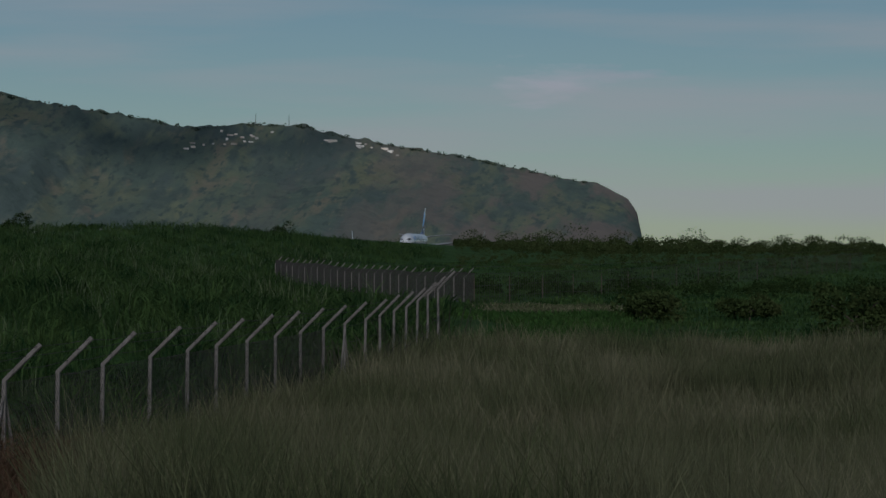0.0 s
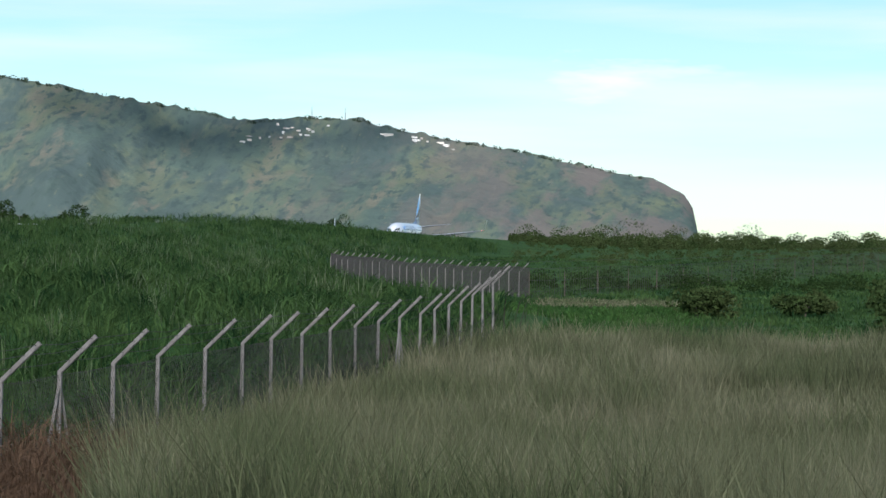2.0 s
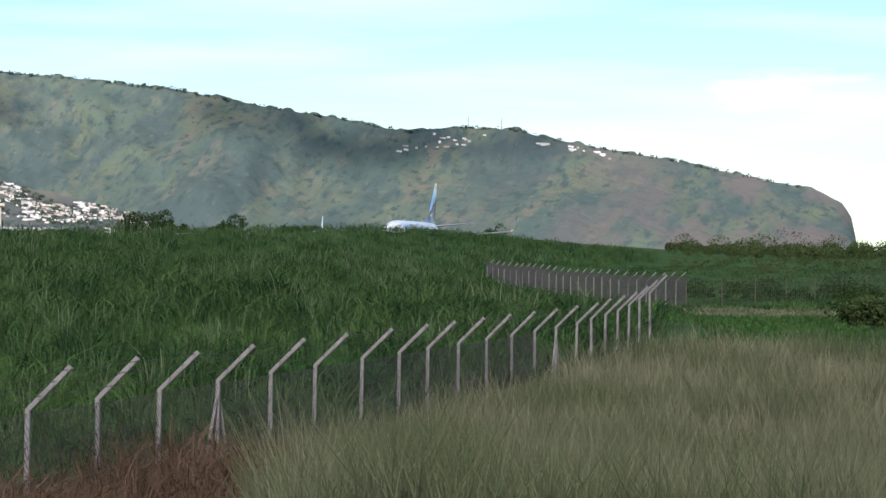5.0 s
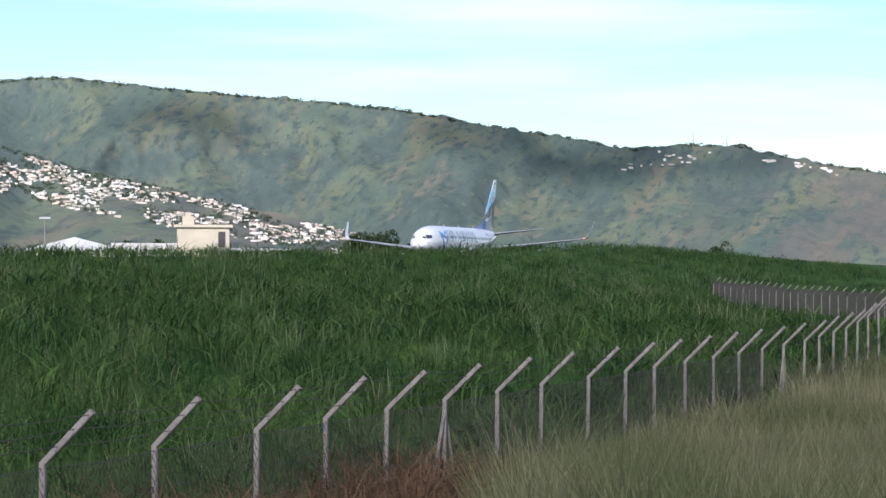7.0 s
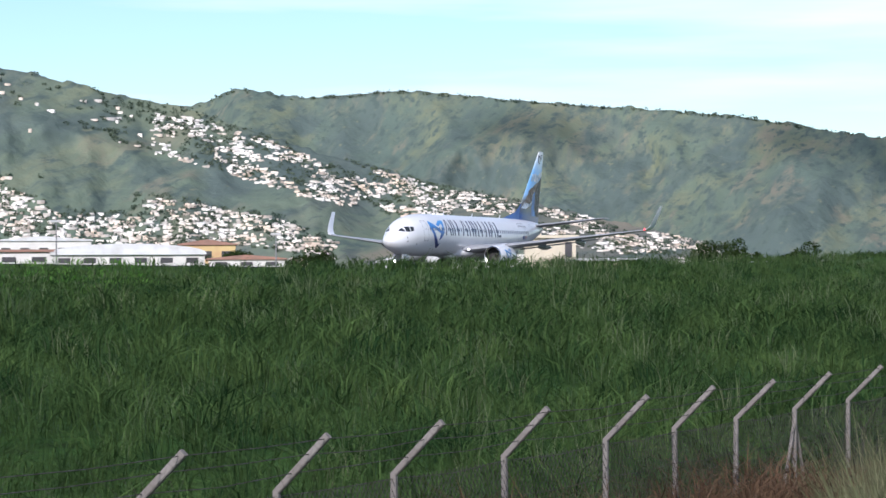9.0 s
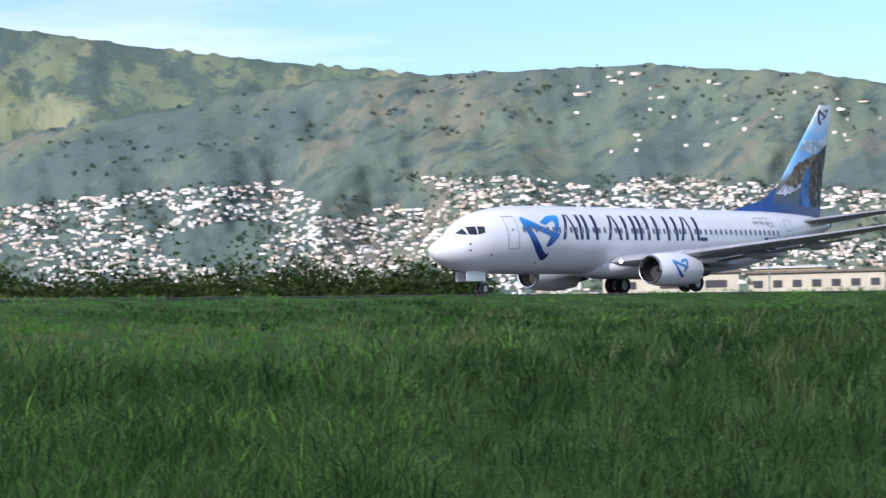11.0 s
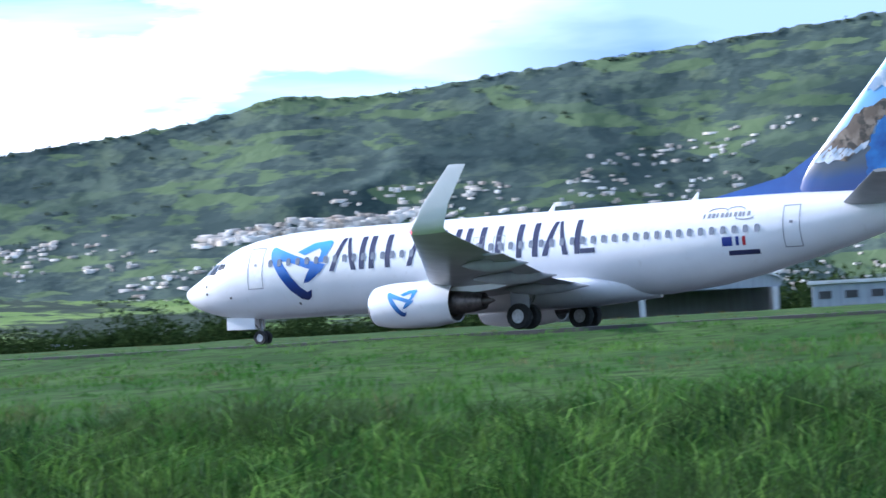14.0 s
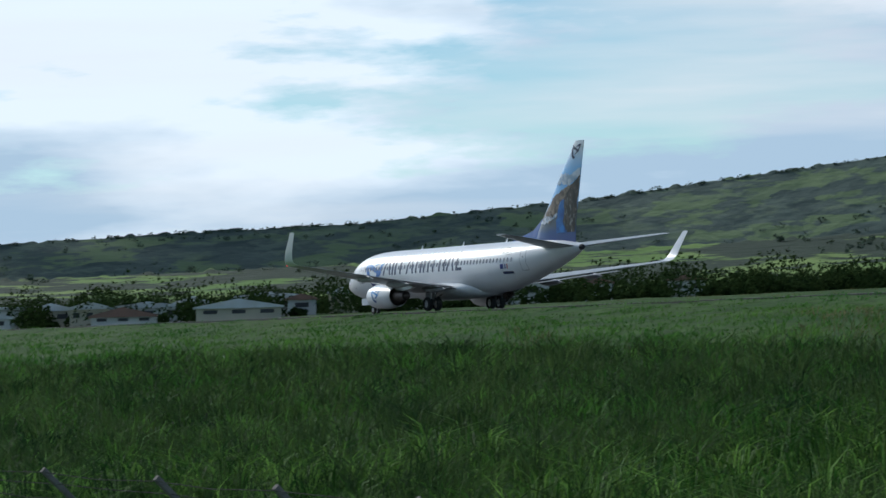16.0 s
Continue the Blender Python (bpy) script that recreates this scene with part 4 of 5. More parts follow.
    field("flag_stripe", ((29.36, 3.18), (29.5, 3.18), (29.5, 3.56), (29.36, 3.56)), M_FLAGBLUE, body)
    field("flag_stripe", ((29.66, 3.18), (29.8, 3.18), (29.8, 3.56), (29.66, 3.56)), M_RED, body)
    field("registration_mark", ((29.0, 2.78), (30.35, 2.78), (30.35, 2.98), (29.0, 2.98)), M_NAVY, body, "dark registration bar")
    for k in range(11):
        x = 27.85 + k * 0.2
        field("slogan_mark", ((x, 4.40), (x + (0.13 if k % 3 else 0.07), 4.40), (x + (0.15 if k % 3 else 0.09), 4.60), (x + 0.02, 4.60)), M_LINE, body)
    for cx, cz, w, bow in ((28.5, 4.62, 0.45, 0.17), (29.3, 4.62, 0.45, 0.19), (29.75, 4.36, 0.42, -0.12)):
        bm = bmesh.new()
        lower = [(cx + w * math.cos(a), cz + bow * math.sin(a)) for a in (math.pi * i / 8 for i in range(9))]
        ribbon(bm, lower, [(x, z + 0.045) for x, z in lower], lambda u, v: skin(u, v), 1, 1)
        part("slogan_mark", bm, M_LINE, body)
    # antennas, tail cone, probes
    for x in (12.6, 19.6, 26.6):
        bm = bmesh.new()
        loft(bm, [[Vector((x + dx + lean, w, z)) for dx, w in ((0, 0), (0.12 * q, 0.025), (0.34 * q, 0), (0.12 * q, -0.025))] for z, lean, q in ((5.3, 0, 1), (5.66, 0.3, 0.35))])
        part("antenna", bm, M_WHITE, body)
    bm = bmesh.new()
    bar(bm, (37.95, 0, 4.5), (38.25, 0, 4.55), 0.24, 0.16, 16)
    part("tail_cone", bm, M_DARK, P, "dark tail-cone outlet")
    for x, z in ((1.9, 2.95), (1.9, 2.6), (3.4, 2.35), (7.2, 1.9)):
        field("probe", ((x, z), (x + 0.12, z), (x + 0.12, z + 0.1), (x, z + 0.1)), M_DARK, body, out=0.014)
    # nose gear
    G = P
    bm = bmesh.new()
    bar(bm, (4.05, 0, 1.6), (4.18, 0, 0.50), 0.085, 0.06, 12)
    bar(bm, (4.18, -0.28, 0.485), (4.18, 0.28, 0.485), 0.05)
    bar(bm, (3.4, 0, 1.45), (4.12, 0, 0.8), 0.045)
    part("strut", bm, M_STEEL, G)
    for s in (-1, 1):
        bm = bmesh.new()
        box(bm, 2.45, s * 0.42 - 0.02, 0.92, 4.05, s * 0.42 + 0.02, 1.5, 0.015)
        part("gear_door", bm, M_WHITE, G, "white nose gear door")
        wheel(G, 4.18, s * 0.2, 0.345, 0.2)
    # main gear
    for s in (-1, 1):
        G = P
        bm = bmesh.new()
        bar(bm, (19.74, s * 2.75, 2.0), (19.74, s * 2.9, 0.70), 0.13, 0.10, 12)
        bar(bm, (19.74, s * 2.3, 0.705), (19.74, s * 3.5, 0.705), 0.07)
        bar(bm, (19.74, s * 1.6, 1.7), (19.74, s * 2.85, 1.0), 0.07)
        bar(bm, (20.4, s * 2.7, 1.9), (19.8, s * 2.88, 0.9), 0.06)
        part("strut", bm, M_STEEL, G)
        bm = bmesh.new()
        box(bm, 19.3, s * 3.28 - 0.02, 1.05, 20.25, s * 3.28 + 0.02, 1.85, 0.015)
        part("gear_door", bm, M_GREY, G)
        wheel(G, 19.74, s * 2.48, 0.565, 0.40)
        wheel(G, 19.74, s * 3.32, 0.565, 0.40)
    return P


M_NAVLIGHT = bpy.data.materials.new("red_position_light")
M_NAVLIGHT.use_nodes = True
M_NAVLIGHT.node_tree.nodes["Principled BSDF"].inputs["Base Color"].default_value = (0.6, 0.02, 0.03, 1)
M_NAVLIGHT.node_tree.nodes["Principled BSDF"].inputs["Emission Color"].default_value = (1.0, 0.08, 0.1, 1)
M_NAVLIGHT.node_tree.nodes["Principled BSDF"].inputs["Emission Strength"].default_value = 3.0
M_BEAM = bpy.data.materials.new("landing_light_glow")
M_BEAM.use_nodes = True
M_BEAM.node_tree.nodes["Principled BSDF"].inputs["Emission Color"].default_value = (1.0, 0.97, 0.9, 1)
M_BEAM.node_tree.nodes["Principled BSDF"].inputs["Emission Strength"].default_value = 5.0
PLANE = aircraft()


# ------------------------------------------------------------ fence along the verge
def post_thing(tip_y=-0.6, knee=1.9, rise=0.6, wide=0.038, strut=False, mat=None):
    T = new("fence_post")
    bm = bmesh.new()
    rings = []
    for cy, cz, tilt in ((0, -0.4, 0), (0, knee, 0.4), (tip_y, knee + rise, 0.8)):
        c, s = math.cos(tilt), math.sin(tilt)
        rings.append([Vector((a * wide, cy + b * wide * c, cz + b * wide * s)) for a, b in ((-1, -1), (1, -1), (1, 1), (-1, 1))])
    loft(bm, rings)
    bmesh.ops.bevel(bm, geom=[e for e in bm.edges if abs((e.verts[0].co - e.verts[1].co).z) > 0.2], offset=0.012, segments=1, affect="EDGES")
    part("post", bm, mat or M_CONC, T, smooth=False)
    if strut:
        for s in (-1, 1):
            bm = bmesh.new()
            bar(bm, (s * 1.05, 0.0, -0.3), (s * 0.05, 0.0, knee - 0.25), 0.028, 0.028, 6)
            part("strut", bm, M_CONC, T)
    tagged(T, "weathered concrete fence post with a cranked top" + (" and raking struts" if strut else ""), "fence post", "posts of the perimeter fence")
    return T


FENCE_X = [-44.3, -41.0, -37.7, -34.34, -30.63] + [-27.38 + 3.355 * k for k in range(14)] + [19.47, 22.75, 25.82, 28.71, 31.98, 35.46, 38.34, 41.07, 44.16, 47.39, 50.36, 53.98, 57.25, 60.01, 63.29, 66.64, 69.87, 72.98, 76.26, 79.64,
                                                         82.45, 85.0, 87.4, 89.8, 92.3, 94.8]


def tip_height(x):
    return float(np.interp(x, [-40, 30, 50, 70, 80, 87, 95], [-3.52, -3.40, -3.26, -3.14, -3.02, -2.80, -2.25]))


def fence():
    plain, braced = post_thing(), post_thing(strut=True)
    used = set()
    for k, x in enumerate(FENCE_X):
        kind = braced if abs(x - 44.16) < 0.5 or abs(x - 76.26) < 0.5 or abs(x - 5.9) < 0.6 else plain
        m = pose(x, FENCE_Y + 0.6, tip_height(x) - 2.5, random.uniform(-0.8, 0.8), random.uniform(-0.8, 0.8), random.uniform(-3, 3))
        if kind in used:
            copy_thing(kind, m)
        else:
            kind.matrix_basis = m
            used.add(kind)
    # far fence: two stretches beyond the field
    far = []
    for (ax, ay), (bx, by), n in (((236, 47.5), (173, 22.2), 26), ((173, 22.2), (300, -3.0), 18)):
        for i in range(n):
            far.append((ax + (bx - ax) * i / n, ay + (by - ay) * i / n, math.degrees(math.atan2(by - ay, bx - ax))))
    slim = post_thing(wide=0.034)
    tagged(slim, "slim grey concrete post of the distant fence", group="posts of the distant fence")
    stake = post_thing(tip_y=0.0, knee=1.7, rise=0.3, wide=0.030, mat=M_BARK)
    tagged(stake, "straight grey post of the distant fence", group="posts of the distant fence")
    for k, (x, y, turn) in enumerate(far):
        kind = slim if k < 26 else stake
        m = pose(x, y, float(height(x, y)) - 0.35, random.uniform(-1, 1), random.uniform(-1, 1), 0)
        if kind in used:
            copy_thing(kind, m)
        else:
            kind.matrix_basis = m
            used.add(kind)
    # wires and mesh
    runs = [[(x, FENCE_Y + 0.6, tip_height(x) - 2.5) for x in FENCE_X]]
    W = new("wire_fence")
    tagged(W, "thin galvanised wire netting and strands between concrete posts", "fence")
    V, F = [], []

    def thread(p, q, r):
        p, q = np.array(p), np.array(q)
        d = (q - p) / np.linalg.norm(q - p)
        u = np.cross(d, (0.3, 0.9, 0.1))
        u /= np.linalg.norm(u)
        w = np.cross(d, u)
        b = len(V)
        for c in (p, q):
            for k in range(3):
                a = k * math.tau / 3
                V.append(c + r * (math.cos(a) * u + math.sin(a) * w))
        for k in range(3):
            F.append((b + k, b + (k + 1) % 3, b + 3 + (k + 1) % 3, b + 3 + k))
    for run in runs:
        for (x0, y0, g0), (x1, y1, g1) in zip(run, run[1:]):
            for dy, h in ((0, 0.3), (0, 0.9), (0, 1.4), (0, 1.85), (-0.2, 2.1), (-0.4, 2.3), (-0.58, 2.46)):
                sag = random.uniform(0.01, 0.05)
                mid = ((x0 + x1) / 2, y0 + dy, (g0 + g1) / 2 + h - sag)
                thread((x0, y0 + dy, g0 + h), mid, 0.006)
                thread(mid, (x1, y1 + dy, g1 + h), 0.006)
    solid("strand", V, F, M_WIRE, W)
    V, F = [], []
    for run in runs:
        for (x0, y0, g0), (x1, y1, g1) in zip(run, run[1:]):
            if x0 > 70 or x1 < -42:
                continue
            n = 26
            for i in range(-14, n):
                for lean in (1, -1):
                    a, b = i / n, (i + 14) / n
                    lo, hi = (a, b) if lean > 0 else (b, a)
                    h0, h1 = 0.05, 1.85
                    # clip to the bay
                    ts = [(c - lo) / (hi - lo) for c in (0.0, 1.0)]
                    t0, t1 = max(0.0, min(ts)), min(1.0, max(ts))
                    if t1 - t0 < 0.05:
                        continue
                    pts = [(x0 + (x1 - x0) * (lo + (hi - lo) * t), y0 + 0.03 * lean, g0 + (g1 - g0) * (lo + (hi - lo) * t) + h0 + (h1 - h0) * t) for t in (t0, t1)]
                    thread(pts[0], pts[1], 0.004)
    solid("netting", V, F, M_WIRE, W)
    # netting of the far fence as a lattice of thin uprights
    V, F = [], []
    for (ax, ay), (bx, by) in (((236, 47.5), (173, 22.2)), ((173, 22.2), (300, -3.0))):
        n = int(math.hypot(bx - ax, by - ay) / (0.10 if ay > 40 else 0.5))
        for i in range(n):
            x, y = ax + (bx - ax) * i / n, ay + (by - ay) * i / n
            z = float(height(x, y))
            thread((x, y, z), (x, y, z + 1.9), 0.012)
    W2 = new("wire_fence")
    tagged(W2, "distant galvanised wire fence across the field", "fence")
    solid("netting", V, F, M_WIRE, W2)
    V, F = [], []
    for (ax, ay), (bx, by) in (((236, 47.5), (173, 22.2)), ((173, 22.2), (300, -3.0))):
        for h in (0.4, 1.1, 1.85, 2.3):
            for i in range(24):
                p, q = i / 24, (i + 1) / 24
                P0, P1 = (ax + (bx - ax) * p, ay + (by - ay) * p), (ax + (bx - ax) * q, ay + (by - ay) * q)
                thread((*P0, float(height(*P0)) + h), (*P1, float(height(*P1)) + h), 0.012)
    solid("strand", V, F, M_WIRE, W2)


fence()


# ------------------------------------------------------------ grass
def blades(name, n, place, tall, wide, lean, mat, label, seed, plume=0.0, tuft=12):
    """Grass as tapering bent blades; place(g, n) gives x and y."""
    g = np.random.RandomState(seed)
    x, y = place(g, n // tuft)
    ox, oy = np.repeat(x, tuft), np.repeat(y, tuft)
    n = len(ox)
    spread = 0.16 * np.clip(np.hypot(ox, oy) / 60, 0.8, 2.5)
    dx, dy = g.normal(size=n) * spread, g.normal(size=n) * spread
    x, y = ox + dx, oy + dy
    size = np.repeat(g.uniform(0.65, 1.25, n // tuft), tuft)
    z = height(x, y)
    clump = 0.75 + 0.35 * waves(x * 0.55, y * 0.55, seed + 3) + 0.2 * waves(x * 2.2, y * 2.2, seed + 4, 2)
    h = size * tall * np.clip(clump, 0.3, 1.35) * g.uniform(0.5, 1.15, n) * (1 - (0.62 * sstep(50, 78, y) + 0.10 * sstep(80, 94, y) * (1 - sstep(110, 126, y))) * (1 - sstep(110, 190, x)))
    d = np.hypot(x, y)
    w = wide * g.uniform(0.6, 1.4, n) * np.clip(d / 45, 0.7, 3.0)
    a = g.uniform(0, math.tau, n)
    face = np.stack([np.cos(a), np.sin(a), 0 * a], -1)
    la = np.arctan2(dy, dx) + g.normal(size=n) * 0.5
    bend = np.stack([np.cos(la), np.sin(la), 0 * la], -1) * (h * lean * g.uniform(0.2, 1.0, n))[:, None]
    base = np.stack([x, y, z - 0.05], -1)
    up = np.array([0, 0, 1.0])
    mid = base + up * (h * 0.55)[:, None] + bend * 0.25
    tip = base + up * (h * (1 - 0.25 * lean))[:, None] + bend
    s = face * w[:, None]
    k = plume or 1.15
    V = np.stack([base, mid - s * k, mid + s * k, tip], 1)
    q = np.arange(n)[:, None] * 4
    F = np.concatenate([q + [0, 2, 1], q + [1, 2, 3]], 1).reshape(-1, 3)
    ob = solid(name, V.reshape(-1, 3), F, mat)
    return tagged(ob, label, "grass", kind="stuff")


def wedge(az0, az1, y0, y1, power=1.0, keep=None):
    """Random spots between two headings and two distances from the path of the fence."""
    def place(g, n):
        a = np.radians(g.uniform(az0, az1, n))
        y = y0 + (y1 - y0) * g.uniform(0, 1, n) ** power
        x = y * np.tan(a)
        if keep is not None:
            m = keep(x, y)
            x, y = x[m], y[m]
        return x, y
    return place


def rings_of(az0, az1, r0, r1, power=1.0, keep=None):
    def place(g, n):
        a = np.radians(g.uniform(az0, az1, n))
        r = r0 + (r1 - r0) * g.uniform(0, 1, n) ** power
        x, y = r * np.sin(a), r * np.cos(a)
        if keep is not None:
            m = keep(x, y)
            x, y = x[m], y[m]
        return x, y
    return place


def foot_of(x):
    return FENCE_Y + 1.0 + np.clip(x - 125, 0, 120) * 0.30


M_OLIVE = material("olive_grass", (0.090, 0.108, 0.040), 0.8, spots=(0.170, 0.158, 0.080), scale=0.04, detail=6, island=0.35, sheen=0.05, leaf=0.3)
M_LUSH = material("lush_grass", (0.030, 0.075, 0.020), 0.8, spots=(0.060, 0.120, 0.030), scale=0.3, island=0.4, sheen=0.05, leaf=0.3)
M_SEED = material("grass_seed_heads", (0.085, 0.125, 0.060), 0.8, spots=(0.135, 0.160, 0.085), scale=0.12, island=0.35, sheen=0.05, leaf=0.35)
BANK = "tall green grass covering the bank behind the fence"
blades("bank_grass", 370000, rings_of(-74, 82, 24, 140, 1.1, lambda x, y: (y > foot_of(x) - 0.5) & (y < 93) & ((x > 70) | (y < 58))), 1.55, 0.011, 0.95, M_GRASS, BANK, 31)
blades("bank_grass", 170000, rings_of(55, 82, 100, 420, 0.9, lambda x, y: (y > foot_of(x) + 0.6) & (y < 93)), 1.5, 0.010, 0.95, M_GRASS, BANK, 32)
blades("runway_grass", 430000, rings_of(-74, 60, 26, 330, 1.0, lambda x, y: (y > 15) & (y < 97) & ((x < y * 1.05) | (y > 62))), 1.15, 0.0095, 0.8, M_GRASS_FAR, "fresh green grass at the edge of the runway", 33)
blades("dry_grass", 340000, rings_of(74.4, 93, 17, 92, 1.0, lambda x, y: (y < FENCE_Y + 0.3)), 1.5, 0.0024, 0.42, M_DRY, "pale dry feathery grass on the verge", 34, plume=2.2)
blades("low_grass", 70000, rings_of(80, 95, 90, 340, 1.0, lambda x, y: (y < foot_of(x))), 0.5, 0.012, 0.6, M_GRASS, "short green grass of the flat field", 35)
blades("lush_grass", 22000, rings_of(81.3, 86.0, 96, 150, 1.0, lambda x, y: (y < foot_of(x))), 0.55, 0.010, 0.7, M_LUSH, "patch of lush short grass inside the fence", 46)
blades("seed_heads", 80000, rings_of(-74, 82, 30, 330, 0.8, lambda x, y: (y > foot_of(x) + 4) & (y < 90) & (x > 40)), 1.75, 0.0055, 0.45, M_SEED, "pale feathery seed heads over the green bank", 47)
blades("field_grass", 110000, rings_of(-74, 60, 130, 700, 0.7, lambda x, y: (y > 126)), 0.6, 0.014, 0.6, M_OLIVE, "rough olive grass field beyond the runway", 36)
blades("withered_shrub", 26000, rings_of(66, 74.2, 26, 46, 1.0, lambda x, y: (y > FENCE_Y - 3.5) & (y < FENCE_Y + 0.2)), 2.0, 0.006, 1.1, M_RUST, "rust-brown withered weeds at the fence", 37)
M_WEED = material("grey_weeds", (0.042, 0.045, 0.033), 0.9, spots=(0.082, 0.078, 0.058), scale=0.8, island=0.4, sheen=0.05, leaf=0.2)
blades("fence_weeds", 60000, rings_of(40, 83, 17, 100, 1.0, lambda x, y: (y > FENCE_Y) & (y < FENCE_Y + 2.0)), 1.7, 0.006, 0.7, M_WEED, "greyish weeds along the foot of the fence", 38)


M_CLUMP = material("arching_grass", (0.022, 0.070, 0.012), 0.7, spots=(0.130, 0.245, 0.048), scale=0.7, detail=4, island=0.5, sheen=0.08, leaf=0.35, low=0.42, high=0.60)
blades("meadow_clumps", 80000, rings_of(-74, 36, 25, 62, 1.0, lambda x, y: (y > 15) & (y < 60)), 1.6, 0.016, 1.15, M_CLUMP, "broad arching blades of fresh green grass", 39)
blades("ripe_grass", 45000, rings_of(-60, 48, 58, 150, 1.0, lambda x, y: (y > 56) & (y < 84) & (waves(x * 0.16, y * 0.3, 91, 3) > 0.05)), 1.5, 0.006, 0.5, M_OLIVE, "ripe straw-coloured grass in patches on the meadow", 48)
blades("verge_grass", 60000, rings_of(-64, 42, 80, 200, 1.0, lambda x, y: (y > 79) & (y < 97.3)), 0.85, 0.010, 0.8, M_GRASS_FAR, "short grass of the runway verge", 49)
blades("cut_grass", 9000, rings_of(82.9, 86.5, 150, 166, 1.0), 0.5, 0.010, 0.6, M_DRY, "strip of pale cut grass in the field", 40)


# ------------------------------------------------------------ bushes, trees
def leaves(g, centres, radii, n, size):
    """Small leaf sprays filling uneven lumps."""
    i = g.randint(0, len(centres), n)
    d = g.normal(size=(n, 3))
    d /= np.linalg.norm(d, axis=1)[:, None]
    r = g.uniform(0.35, 1.0, n) ** 0.5
    c = centres[i] + d * (radii[i] * r[:, None])
    u = g.normal(size=(n, 3))
    u /= np.linalg.norm(u, axis=1)[:, None]
    v = np.cross(u, g.normal(size=(n, 3)))
    v /= np.linalg.norm(v, axis=1)[:, None]
    s = size * g.uniform(0.6, 1.4, n)[:, None]
    V = np.stack([c - u * s, c + v * s * 1.1, c + u * s], 1).reshape(-1, 3)
    F = np.arange(n * 3).reshape(-1, 3)
    return V, F


def bush(name, x, y, w, h, n, size, mat, label, category, seed, trunk=True):
    g = np.random.RandomState(seed)
    z = float(height(x, y))
    T = new(name)
    T.location = (x, y, z)
    k = 9
    cs = np.stack([g.uniform(-0.5, 0.5, k) * w, g.uniform(-0.5, 0.5, k) * w, h * g.uniform(0.2, 0.68, k)], -1)
    rs = np.stack([w * g.uniform(0.18, 0.3, k), w * g.uniform(0.18, 0.3, k), h * g.uniform(0.2, 0.36, k)], -1)
    V, F = leaves(g, cs, rs, n, size)
    solid("crown", V, F, mat, T)
    bm = bmesh.new()
    bar(bm, (0, 0, -0.2), (0, 0, h * 0.45), w * 0.03, w * 0.018)
    for c in cs[:5]:
        bar(bm, (0, 0, h * 0.3), tuple(c), w * 0.016, w * 0.006, 6)
    part("trunk", bm, M_BARK, T)
    return tagged(T, label, category)


def at(az, r):
    return r * math.sin(radians(az)), r * math.cos(radians(az))


for az, r, w, h, sd in ((86.1, 135, 3.6, 1.9, 1), (88.3, 140, 2.4, 1.4, 2), (90.45, 110, 3.2, 2.4, 3)):
    bush("bush", *at(az, r), w, h, 2600, 0.10, M_LEAF_PALE, "dark green rounded bush in the grass", "bush", 40 + sd)
for az, r, w, h, sd in ((71.75, 450, 7.5, 6.9, 4), (72.6, 455, 5.0, 4.4, 5), (73.2, 480, 6.8, 6.6, 6), (78.5, 690, 9.0, 8.0, 7), (77.95, 690, 5.0, 6.0, 8), (74.6, 520, 5.5, 5.6, 9), (53.1, 520, 7.0, 6.4, 10), (54.6, 530, 5.5, 5.8, 11), (56.6, 520, 8.0, 5.8, 12), (61.6, 500, 8.5, 5.4, 13), (63.3, 500, 8.0, 5.0, 14), (66.9, 480, 5.5, 4.4, 15)):
    bush("tree", *at(az, r), w, h, 3600, 0.20, M_LEAF, "dark green broad tree behind the runway", "tree", 40 + sd)


def scrub(name, az0, az1, r0, r1, tall, n, mat, label, seed):
    g = np.random.RandomState(seed)
    k = int((az1 - az0) * 40)
    a, r = np.radians(g.uniform(az0, az1, k)), g.uniform(r0, r1, k)
    x, y = r * np.sin(a), r * np.cos(a)
    d = np.degrees(a)
    clump = np.clip(0.55 + 0.40 * np.sin(d * 3.7 + r * 0.05) + 0.30 * np.sin(d * 9.1 - r * 0.03 + 1), 0.18, 1.15)
    hh = tall * g.uniform(0.5, 1.1, k) * clump * (1 + 0.45 * (g.uniform(0, 1, k) > 0.93))
    cs = np.stack([x, y, height(x, y) + hh * 0.45], -1)
    rs = np.stack([hh * 0.75, hh * 0.75, hh * 0.55], -1)
    V, F = leaves(g, cs, rs, n, tall * (0.055 if tall < 4 else 0.058))
    return tagged(solid(name, V, F, mat), label, "scrub", kind="stuff")


scrub("scrub_slope", 82.3, 95, 300, 480, 1.3, 70000, M_LEAF_PALE, "low olive scrub on the rising field", 65)
scrub("scrub_belt", 82.3, 95, 480, 640, 3.2, 170000, M_LEAF_PALE, "belt of low olive-green coastal scrub", 61)
scrub("hedge", 82.2, 95, 200, 225, 1.6, 26000, M_LEAF, "dark hedge along the far fence", 62)
scrub("tree_belt", -74, -24, 425, 600, 6.2, 380000, M_LEAF, "belt of dark trees behind the airfield", 63)
scrub("tree_belt", -24, 47, 520, 640, 10.0, 300000, M_LEAF, "belt of dark trees behind the airfield", 64)


scrub("tree_belt", -9, 16, 350, 420, 13.0, 130000, M_LEAF, "tall dark trees behind the apron sheds", 66)


